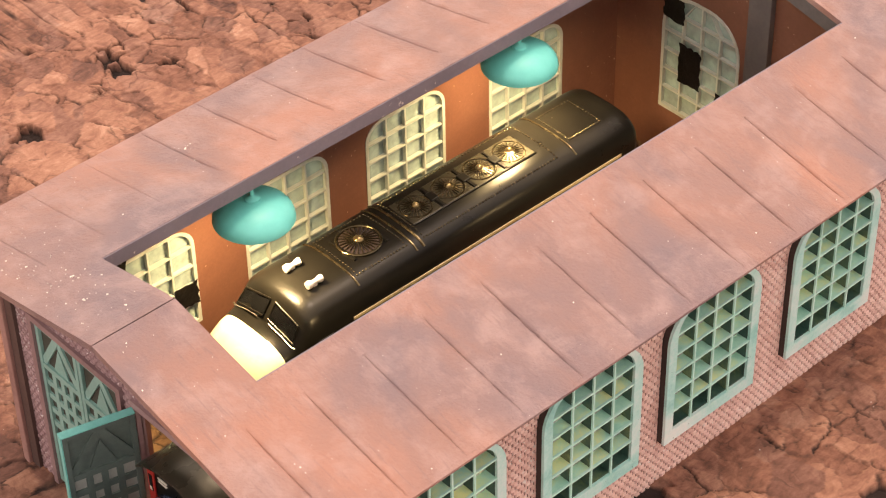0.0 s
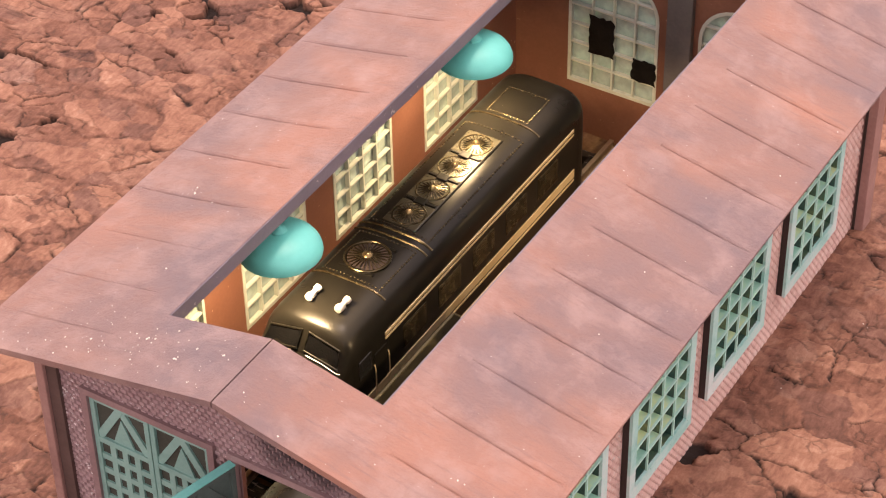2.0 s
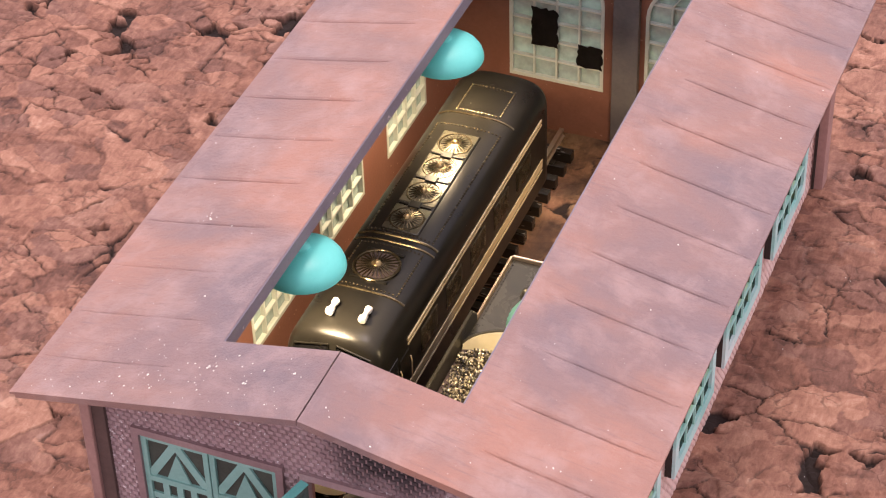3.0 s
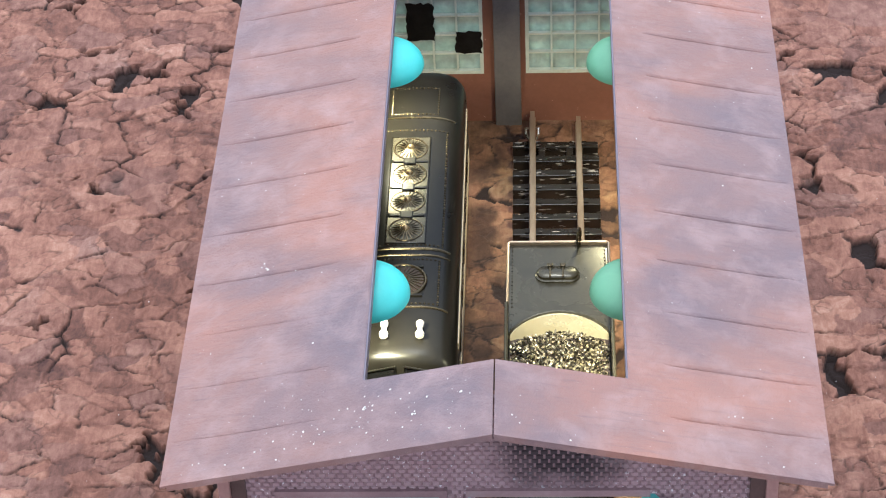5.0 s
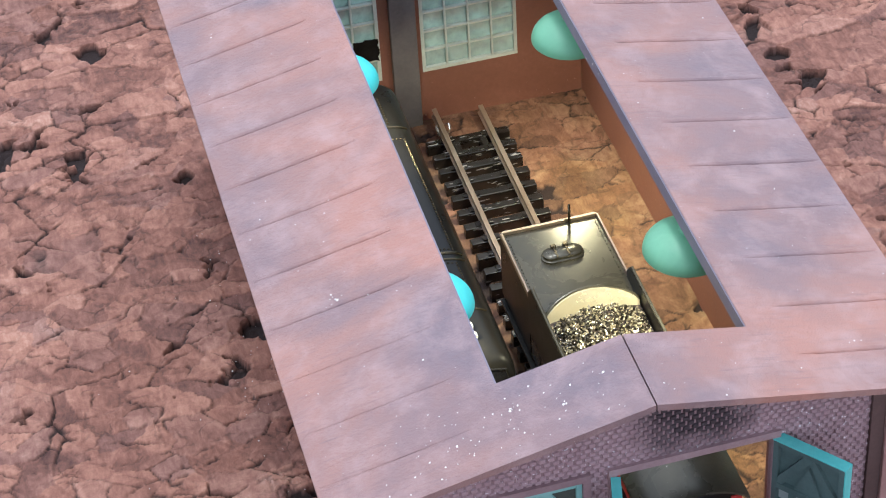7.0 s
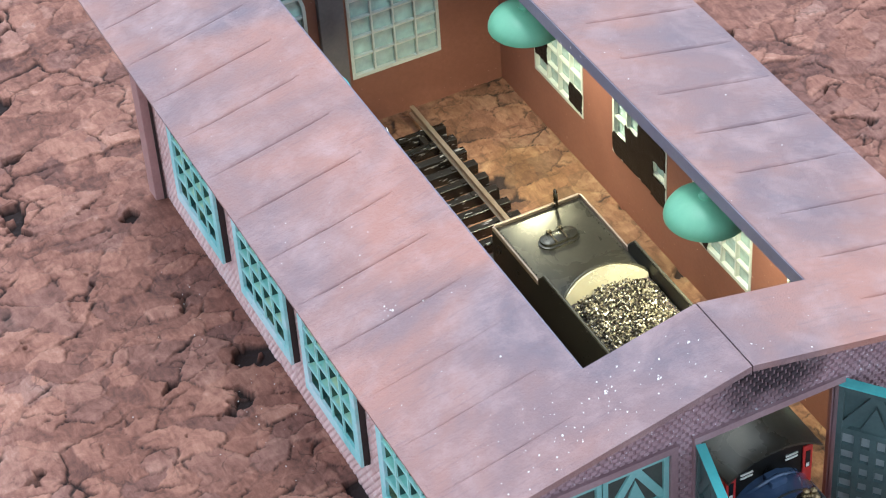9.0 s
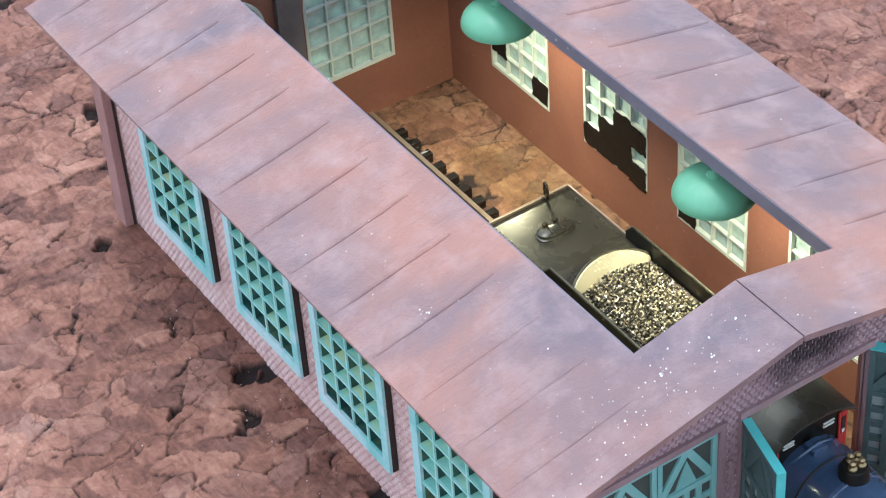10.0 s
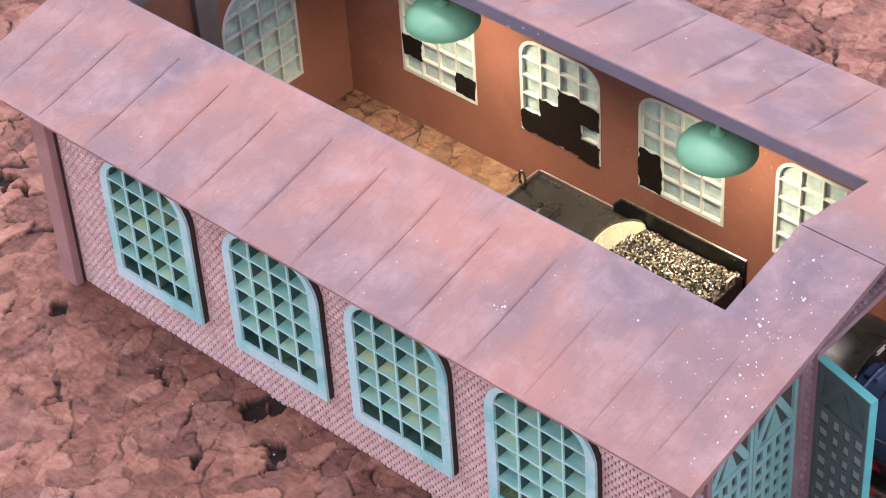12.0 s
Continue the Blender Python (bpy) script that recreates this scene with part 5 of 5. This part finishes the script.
    for y in (5.4, 11.6):
        bm = B()
        for s in (-1, 1):
            box(bm, cx + s * 0.66 - 0.05, cx + s * 0.66 + 0.05, y - 1.1, y + 1.1, 0.50, 0.72, 0.03)
        truck = part("truck", bm, M_CHAR, loco)
        for dy in (-0.8, 0.0, 0.8):
            bm = B()
            for s in (-1, 1):
                lathe(bm, [(0.29, s * 0.44), (0.29, s * 0.55), (0.12, s * 0.57)], (cx, y + dy, 0.69), 24, axis="x")
            lathe(bm, [(0.05, -0.5), (0.05, 0.5)], (cx, y + dy, 0.69), 10, axis="x")
            part("wheelset", bm, M_BLACKDETAIL, truck, smooth=True)
    bm = B()
    box(bm, cx - 0.09, cx + 0.09, 13.3, 13.75, 0.80, 0.98, 0.03)
    part("coupler", bm, M_CHAR, loco)


diesel()


# ---- tender ----
def tender():
    cx = 1.03
    x0, x1, y0, y1, deck = cx - 0.985, cx + 0.985, 3.95, 8.97, 2.40
    t = thing("tender", (cx, 6.5, 0.4), "bronze black model tender heaped with glossy coal", "tender")
    bm = B()
    box(bm, x0 + 0.02, x1 - 0.02, 6.45, y1 - 0.02, 0.95, deck, 0.04)
    box(bm, x0 + 0.02, x1 - 0.02, y0, 6.47, 0.95, 1.75, 0.03)
    part("tank", bm, M_TENDER, t)
    for s in (-1, 1):
        bm = B()
        xa, xb = sorted((cx + s * 0.962, cx + s * 0.978))
        box(bm, xa, xb, 7.06, y1 - 0.03, 0.96, deck - 0.03, 0.004)
        part("tank_side", bm, M_BLACK, t)
    # rim round the deck
    bm = B()
    tube(bm, [(x0 + 0.03, 6.9, deck + 0.06), (x0 + 0.03, y1 - 0.08, deck + 0.06), (x0 + 0.07, y1 - 0.03, deck + 0.06), (x1 - 0.07, y1 - 0.03, deck + 0.06), (x1 - 0.03, y1 - 0.08, deck + 0.06), (x1 - 0.03, 6.9, deck + 0.06)], 0.026, 8)
    for xa in (x0 + 0.03, x1 - 0.03):
        box(bm, xa - 0.025, xa + 0.025, 6.9, y1 - 0.05, deck - 0.02, deck + 0.06)
    box(bm, x0 + 0.05, x1 - 0.05, y1 - 0.055, y1 - 0.015, deck - 0.02, deck + 0.06)
    part("deck_rim", bm, M_RAIL, t, "worn bronze edge round the deck", smooth=True)
    # bunker sides
    for s in (-1, 1):
        x = cx + s * 0.96
        bm = B()
        prism(bm, [(y0, 1.6), (7.05, 1.6), (7.05, deck + 0.14), (6.85, deck + 0.36), (y0, deck + 0.36)], x - 0.035, x + 0.035, "x")
        side = part("bunker_side", bm, M_BLACK, t)
        bm = B()
        tube(bm, [(x, 7.06, deck + 0.14), (x, 6.86, deck + 0.37), (x, y0, deck + 0.37)], 0.032, 8)
        part("beading", bm, M_TENDER, side, smooth=True)
    # curved bulkhead behind the coal
    bm = B()
    n = 24
    front, back, ftop, btop = [], [], [], []
    for i in range(n + 1):
        u = -0.90 + 1.80 * i / n
        z = deck + 0.02 + 0.32 * max(0.0, 1 - (u / 0.93) ** 2) ** 0.5
        front.append(bm.verts.new((cx + u, 6.10 + 0.16 * (1 - (u / 0.9) ** 2), deck - 0.35)))
        ftop.append(bm.verts.new((cx + u, 6.26 + 0.30 * (1 - (u / 0.9) ** 2), z)))
        btop.append(bm.verts.new((cx + u, 6.30 + 0.30 * (1 - (u / 0.9) ** 2), z)))
        back.append(bm.verts.new((cx + u, 6.50 + 0.26 * (1 - (u / 0.9) ** 2), deck - 0.02)))
    for a, b in ((front, ftop), (ftop, btop), (btop, back)):
        for i in range(n):
            bm.faces.new((a[i], a[i + 1], b[i + 1], b[i]))
    bulk = part("bulkhead", bm, M_BRASS, t, "bright curved metal bulkhead", smooth=True)
    bm = B()
    tube(bm, [(cx + u, 6.32 + 0.30 * (1 - (u / 0.9) ** 2), deck + 0.03 + 0.32 * max(0.0, 1 - (u / 0.93) ** 2) ** 0.5) for u in np.linspace(-0.92, 0.92, 26)], 0.03, 8)
    part("beading", bm, M_TENDER, bulk, smooth=True)
    # filler hatch
    bm = B()

    def stadium(hw, r, z, seg=12):
        pts = []
        for k in range(seg + 1):
            a = -math.pi / 2 + math.pi * k / seg
            pts.append((hw + r * math.cos(a), r * math.sin(a)))
        for k in range(seg + 1):
            a = math.pi / 2 + math.pi * k / seg
            pts.append((-hw + r * math.cos(a), r * math.sin(a)))
        return [bm.verts.new((cx - 0.02 + u, 8.02 + v, z)) for u, v in pts]

    rings = [stadium(0.22, 0.20, deck - 0.01), stadium(0.22, 0.20, deck + 0.03), stadium(0.22, 0.165, deck + 0.045), stadium(0.22, 0.165, deck + 0.10), stadium(0.21, 0.13, deck + 0.125)]
    for a, b in zip(rings, rings[1:]):
        for i in range(len(a)):
            j = (i + 1) % len(a)
            bm.faces.new((a[i], a[j], b[j], b[i]))
    bm.faces.new(rings[-1])
    hatch = part("filler_hatch", bm, M_TENDER, t, smooth=True)
    for u in (-0.14, 0.10):
        bm = B()
        box(bm, cx - 0.02 + u - 0.02, cx - 0.02 + u + 0.02, 7.85, 8.19, deck + 0.11, deck + 0.145, 0.008)
        box(bm, cx - 0.02 + u - 0.05, cx - 0.02 + u + 0.05, 8.12, 8.20, deck + 0.11, deck + 0.17, 0.01)
        part("hatch_strap", bm, M_BLACKDETAIL, hatch)
    # standing ring at the rear edge
    bm = B()
    tube(bm, [(1.42 + 0.03 * math.cos(a), 8.88 + 0.10 * math.cos(a), deck + 0.22 + 0.20 * math.sin(a)) for a in np.linspace(0, 2 * math.pi, 25)[:-1]], 0.028, 8, closed=True)
    part("lifting_ring", bm, M_BLACKDETAIL, t, "dark wire ring", smooth=True)
    # rivets along the deck
    one_rivet = finish(lathe(B(), [(0.018, 0), (0.014, 0.014), (0, 0.02)], (0, 0, 0), 6), "rivet", M_TENDER)
    for i in range(18):
        for u in (-0.87, 0.87):
            placed("rivet", one_rivet, t, Matrix.Translation((Vector((cx + u, 7.15 + i * 0.1, deck)) - BASE[t]) * CM))
    # coal
    rnd = random.Random(8)
    verts, faces = [], []
    for i in range(4200):
        u, y = rnd.uniform(-0.90, 0.90), rnd.uniform(4.0, 6.52)
        z = 2.42 + 0.17 * (1 - (u / 0.95) ** 2) - 0.05 * rnd.random() + 0.10 * math.sin(y * 2.1) * 0.5
        if y > 6.10 + 0.16 * (1 - (u / 0.9) ** 2):
            continue
        r = rnd.uniform(0.020, 0.038)
        e = Euler((rnd.uniform(0, 6), rnd.uniform(0, 6), rnd.uniform(0, 6))).to_matrix()
        b = len(verts)
        for v in ((1, 0, 0), (-1, 0, 0), (0, 1, 0), (0, -1, 0), (0, 0, 1), (0, 0, -1), (0.62, 0.62, 0.5), (-0.6, -0.6, -0.55)):
            p = e @ (Vector(v) * r * rnd.uniform(0.75, 1.2))
            verts.append((cx + u + p.x, y + p.y, z + p.z))
        for f in ((6, 0, 2), (6, 2, 4), (6, 4, 0), (0, 4, 3), (3, 4, 1), (1, 4, 2), (2, 0, 5), (0, 3, 5), (7, 1, 5), (7, 5, 3), (7, 3, 1), (1, 2, 5)):
            faces.append(tuple(b + k for k in f))
    me = bpy.data.meshes.new("coal")
    me.from_pydata([(Vector(v) - BASE[t]) * CM for v in verts], [], faces)
    me.materials.append(M_COAL)
    coal = new("coal", me)
    coal.parent = t
    tagged(coal, "black coal lumps, the palest coloured as golden lamp glints", kind="stuff")
    bm = B()
    box(bm, cx - 0.92, cx + 0.92, y0 + 0.02, 6.3, 1.7, 2.40, 0.03)
    part("coal_bed", bm, M_CHAR, t)
    for u in (-0.55, 0.55):
        bm = B()
        tube(bm, [(cx + u - 0.11, y0 + 0.06, 2.40), (cx + u - 0.10, y0 + 0.05, 2.60), (cx + u + 0.10, y0 + 0.05, 2.60), (cx + u + 0.11, y0 + 0.06, 2.40)], 0.026, 8)
        part("front_bracket", bm, M_GOLD, t, "pale gold wire loop", smooth=True)
    # frame, axle boxes, wheels
    bm = B()
    box(bm, x0 + 0.06, x1 - 0.06, y0 + 0.1, y1 - 0.1, 0.74, 0.96, 0.02)
    part("underframe", bm, M_CHAR, t)
    for y in (4.7, 5.7, 7.2, 8.2):
        bm = B()
        for s in (-1, 1):
            lathe(bm, [(0.30, s * 0.44), (0.30, s * 0.55), (0.12, s * 0.57)], (cx, y, 0.70), 24, axis="x")
        lathe(bm, [(0.05, -0.6), (0.05, 0.6)], (cx, y, 0.70), 10, axis="x")
        part("wheelset", bm, M_BLACKDETAIL, t, smooth=True)
    bm = B()
    for s in (-1, 1):
        for y in (5.2, 7.7):
            box(bm, cx + s * 0.72 - 0.05, cx + s * 0.72 + 0.05, y - 0.85, y + 0.85, 0.52, 0.76, 0.03)
    part("truck_frame", bm, M_CHAR, t)
    # side ladder and step board
    bm = B()
    box(bm, x0 - 0.07, x0 + 0.03, 4.2, 8.8, 0.86, 0.92, 0.01)
    box(bm, x1 - 0.03, x1 + 0.07, 4.2, 8.8, 0.86, 0.92, 0.01)
    part("step_board", bm, M_BLACK, t)


tender()


# ---- steam locomotive ----
def steam_locomotive():
    cx = 0.88
    s_l = thing("steam_locomotive", (cx, -1.0, 0.4), "dark blue model steam locomotive, red cab sides, black cab roof", "locomotive")
    # cab roof
    bm = B()
    n = 16
    top = []
    for y in (0.40, 2.25):
        top.append([[bm.verts.new((cx + 0.92 * a, y, 3.22 + 0.32 * (1 - abs(a) ** 2.4) - dz)) for a in np.linspace(-1, 1, n + 1)] for dz in (0, 0.05)])
    for k in range(n):
        (a0, a1), (b0, b1) = top
        bm.faces.new((a0[k], a0[k + 1], b0[k + 1], b0[k]))
        bm.faces.new((a1[k], a1[k + 1], b1[k + 1], b1[k]))
        bm.faces.new((a0[k], a0[k + 1], a1[k + 1], a1[k]))
        bm.faces.new((b0[k], b0[k + 1], b1[k + 1], b1[k]))
    for e in (0, n):
        bm.faces.new((top[0][0][e], top[1][0][e], top[1][1][e], top[0][1][e]))
    part("cab_roof", bm, M_TENDER, s_l, "satin black curved cab roof", smooth=True)
    # cab sides and front
    for s in (-1, 1):
        x = cx + s * 0.84
        bm = B()
        prism(bm, [(0.62, 1.1), (2.15, 1.1), (2.15, 3.12), (0.62, 3.12)], x - 0.03, x + 0.03, "x", [(0.9, 2.15), (1.8, 2.15), (1.8, 2.85), (0.9, 2.85)])
        side = part("cab_side", bm, M_RED, s_l, "red cab side")
        bm = B()
        a, b = x + s * 0.035, x + s * 0.045
        for z in (1.25, 2.02):
            box(bm, min(a, b), max(a, b), 0.75, 2.1, z, z + 0.03)
        part("lining", bm, M_HORN, side)
    bm = B()
    outer = [(cx - 0.84, 1.2), (cx + 0.84, 1.2), (cx + 0.84, 3.20), (cx + 0.5, 3.40), (cx, 3.48), (cx - 0.5, 3.40), (cx - 0.84, 3.20)]
    prism(bm, outer, 0.60, 0.66, "y")
    front = part("cab_front", bm, M_BLACK, s_l)
    for s in (-1, 1):
        bm = B()
        xa, xb = sorted((cx + s * 0.66, cx + s * 0.85))
        box(bm, xa, xb, 0.565, 0.598, 2.05, 3.12, 0.01)
        red = part("front_panel", bm, M_RED, front, "red painted panel of the cab front")
        bm = B()
        box(bm, xa + 0.05, xb - 0.05, 0.555, 0.570, 2.62, 3.0, 0.004)
        part("window_slot", bm, M_GLASS, red)
        bm = B()
        box(bm, xa + 0.06, xb - 0.07, 0.548, 0.558, 2.64, 2.72)
        part("grab_plate", bm, M_HORN, red)
        bm = B()
        for k in range(2):
            box(bm, cx + s * 0.44 - 0.12, cx + s * 0.44 + 0.12, 0.575, 0.60, 2.96 + 0.075 * k, 2.985 + 0.075 * k)
        part("lining", bm, M_HORN, front)
    # boiler
    bm = B()
    lathe(bm, [(0.0, -4.0), (0.64, -4.0), (0.72, -3.94), (0.72, -2.9), (0.745, -2.88), (0.745, -2.80), (0.73, -2.78), (0.78, -0.55), (0.81, -0.53), (0.81, -0.45), (0.795, -0.43), (0.83, 0.61)], (cx, 0, 2.02), 48, axis="y")
    boiler = part("boiler", bm, M_BLUE, s_l, "glossy dark blue boiler", smooth=True)
    for y in (-2.2, -1.3, 0.05):
        bm = B()
        lathe(bm, [(0.785 + 0.02 * (y + 2.2) / 2, y - 0.03), (0.805 + 0.02 * (y + 2.2) / 2, y), (0.785 + 0.02 * (y + 2.2) / 2, y + 0.03)], (cx, 0, 2.02), 48, axis="y")
        part("boiler_band", bm, M_BLACK, boiler, smooth=True)
    # firebox fittings in front of the cab
    bm = B()
    box(bm, cx - 0.16, cx + 0.16, 0.25, 0.55, 2.72, 2.95, 0.04)
    tube(bm, [(cx - 0.5, 0.52, 2.62), (cx - 0.34, 0.40, 2.85), (cx, 0.36, 2.98), (cx + 0.34, 0.40, 2.85), (cx + 0.5, 0.52, 2.62)], 0.035, 8)
    part("whistle_manifold", bm, M_BLUE, boiler, smooth=True)
    # safety valve cluster, domes and chimney
    bm = B()
    lathe(bm, [(0.30, 2.62), (0.27, 2.78), (0.25, 2.98), (0.22, 3.04), (0.0, 3.05)], (cx + 0.12, -0.42, 0), 28)
    dome = part("steam_dome", bm, M_BLACK, s_l, smooth=True)
    for k, (u, v) in enumerate(((-0.10, -0.06), (0.08, -0.08), (0.0, 0.10), (0.12, 0.06))):
        bm = B()
        lathe(bm, [(0.075, 3.02), (0.085, 3.08), (0.05, 3.12), (0.06, 3.18), (0.0, 3.21)], (cx + 0.12 + u, -0.42 + v, 0), 12)
        part("safety_valve", bm, M_VALVE, dome, "aged brass safety valve", smooth=True)
    bm = B()
    lathe(bm, [(0.34, 2.62), (0.31, 2.74), (0.26, 2.88), (0.12, 2.96), (0.0, 2.97)], (cx, -1.75, 0), 28)
    part("sand_dome", bm, M_BLUE, s_l, smooth=True)
    bm = B()
    lathe(bm, [(0.17, 3.2), (0.17, 2.66)][::-1] + [(0.22, 3.2), (0.24, 3.30), (0.17, 3.31), (0.16, 2.9)], (cx, -3.4, 0), 28)
    part("chimney", bm, M_BLACK, s_l, smooth=True)
    bm = B()
    lathe(bm, [(0.56, -4.0), (0.50, -4.06), (0.20, -4.10), (0.0, -4.11)], (cx, 0, 2.02), 36, axis="y")
    part("smokebox_door", bm, M_BLACK, s_l, smooth=True)
    # running boards, cylinders, wheels
    for s in (-1, 1):
        bm = B()
        x = cx + s * 0.80
        box(bm, x - 0.14, x + 0.14, -4.1, 0.6, 1.30, 1.36, 0.01)
        part("running_board", bm, M_BLACK, s_l)
        bm = B()
        tube(bm, [(cx + s * 0.76, -3.8, 2.25), (cx + s * 0.80, 0.5, 2.30)], 0.018, 6)
        part("handrail", bm, M_CHROME, s_l)
        bm = B()
        lathe(bm, [(0.24, -3.7), (0.26, -3.65), (0.26, -3.0), (0.24, -2.95)], (cx + s * 0.80, 0, 0.95), 20, axis="y")
        part("cylinder", bm, M_BLUE, s_l, smooth=True)
        bm = B()
        box(bm, cx + s * 0.62 - 0.02, cx + s * 0.62 + 0.02, -2.4, 0.4, 0.78, 0.90, 0.01)
        part("coupling_rod", bm, M_CHROME, s_l)
    for y in (-2.1, -0.9, 0.3, 2.0):
        bm = B()
        r = 0.50 if y < 1 else 0.32
        for s in (-1, 1):
            lathe(bm, [(r, s * 0.44), (r, s * 0.55), (r * 0.8, s * 0.57), (r * 0.75, s * 0.53), (0.12, s * 0.53), (0.1, s * 0.58)], (cx, y, 0.40 + r), 32, axis="x")
        lathe(bm, [(0.05, -0.5), (0.05, 0.5)], (cx, y, 0.40 + r), 10, axis="x")
        part("wheelset", bm, M_RED, s_l, "red spoked wheelset", smooth=True)
    bm = B()
    box(bm, cx - 0.40, cx + 0.40, -4.2, 3.2, 0.90, 1.25, 0.03)
    box(bm, cx - 0.80, cx + 0.80, 2.85, 3.3, 0.9, 1.4, 0.03)
    part("frame", bm, M_CHAR, s_l)
    bm = B()
    box(bm, cx - 0.85, cx + 0.85, -4.32, -4.18, 0.85, 1.30, 0.02)
    part("buffer_beam", bm, M_RED, s_l)


steam_locomotive()

# ---- bricks, laid in running bond ----
BRICK_W, BRICK_H, JOINT, BED, PROUD = 0.150, 0.098, 0.036, 0.006, 0.032


def brick_verts(w, h):
    """A pillowed brick, its face towards -y, w wide from the origin."""
    c = 0.012
    return [(0, 0, 0), (w, 0, 0), (w, 0, h), (0, 0, h), (c, -PROUD, c), (w - c, -PROUD, c), (w - c, -PROUD, h - c), (c, -PROUD, h - c)]


BRICK_FACES = [(4, 5, 6, 7), (0, 1, 5, 4), (1, 2, 6, 5), (2, 3, 7, 6), (3, 0, 4, 7)]
_me = bpy.data.meshes.new("brick")
_me.from_pydata([tuple(c * CM for c in v) for v in brick_verts(BRICK_W - JOINT, BRICK_H - BED)], [], BRICK_FACES)
_me.materials.append(M_BRICK)


def lay_bricks(wall, to_wall, u0, u1, z0, z1, gaps, single, one=None):
    """Lays courses over a wall. gaps(z): the stretches of u left open there; single(u, z): whether a whole brick is an object of its own."""
    one = one or _me
    rnd = random.Random(round(u0 * 100) + round(z1 * 10))
    verts, faces, alone = [], [], 0
    j = 0
    z = z0
    while z + BRICK_H <= z1:
        u = u0 - (BRICK_W / 2 if j % 2 else 0)
        free = [(u0, u1)]
        for a, b in gaps(z + BRICK_H / 2):
            free = [p for s, e in free for p in ((s, min(e, a)), (max(s, b), e)) if p[1] - p[0] > 0.05]
        while u < u1:
            for s, e in free:
                a, b = max(u, s), min(u + BRICK_W - JOINT, e)
                if b - a < 0.04:
                    continue
                push = rnd.uniform(-0.006, 0.006)
                m = to_wall @ Matrix.Translation((a, push, z))
                if b - a > BRICK_W - JOINT - 1e-4 and alone < 300 and single(u, z):
                    mm = m.copy()
                    mm.translation = (m.translation - BASE[wall]) * CM
                    placed("brick", one, wall, mm)
                    alone += 1
                else:
                    k = len(verts)
                    verts += [(m @ Vector(v) - BASE[wall]) * CM for v in brick_verts(b - a, BRICK_H - BED)]
                    faces += [tuple(k + i for i in f) for f in BRICK_FACES]
            u += BRICK_W
        z += BRICK_H
        j += 1
    me = bpy.data.meshes.new("brickwork")
    me.from_pydata(verts, [], faces)
    me.materials.append(one.materials[0])
    o = new("brickwork", me)
    o.parent = wall
    tagged(o, kind="stuff")


def window_gaps(centres, hw, z0, z1, r):
    def gaps(z):
        if not z0 - 0.02 < z < z1:
            return []
        cz = z1 - r
        w = hw if z <= cz else hw - r + math.sqrt(max(r * r - (z - cz) ** 2, 0))
        return [(c - w, c + w) for c in centres]
    return gaps


FACE = WALL_OUT - 0.036
# left wall: u runs from the rear to the front; right wall: from the front to the rear
left_m = Matrix.Translation((-FACE, 0, 0)) @ Matrix.Rotation(radians(-90), 4, "Z")
lay_bricks(walls[-1, "out"], left_m, -BACK_IN, -FRONT_IN, -0.16, EAVE - 0.1, window_gaps([-y for y in WINDOW_Y], WIN_HW, WIN_Z0, WIN_Z1, WIN_R), lambda u, z: -9.0 < u < -2.5)
right_m = Matrix.Translation((FACE, 0, 0)) @ Matrix.Rotation(radians(90), 4, "Z")
lay_bricks(walls[1, "out"], right_m, FRONT_IN, BACK_IN, -0.16, EAVE - 0.1, window_gaps(WINDOW_Y, WIN_HW, WIN_Z0, WIN_Z1, WIN_R), lambda u, z: 4.0 < u < 11.0)


def front_gaps(z):
    out = [(a - 0.12, b + 0.12) for a, b in (DOOR_L, DOOR_R) if z < DOOR_TOP + 0.13]
    reach = (RIDGE - THICK - z - 0.06) / SLOPE
    return out + [(-9, -reach), (reach, 9)]


mauve = _me.copy()
mauve.materials[0] = M_SHADED_MAUVE
front_m = Matrix.Translation((0, FRONT_OUT + 0.036, 0))
lay_bricks(front_out, front_m, -4.1, 4.1, -0.16, RIDGE - THICK, front_gaps, lambda u, z: z > 4.1, mauve)


def back_gaps(z):
    reach = (RIDGE - THICK - z - 0.06) / SLOPE
    return window_gaps([-x for x in BACK_X], 1.03, WIN_Z0, 4.25, 0.85)(z) + [(-9, -reach), (reach, 9)]


lay_bricks(back_out, Matrix.Translation((0, BACK_OUT - 0.036, 0)) @ Matrix.Rotation(math.pi, 4, "Z"), -4.1, 4.1, -0.16, RIDGE - THICK, back_gaps, lambda u, z: False)
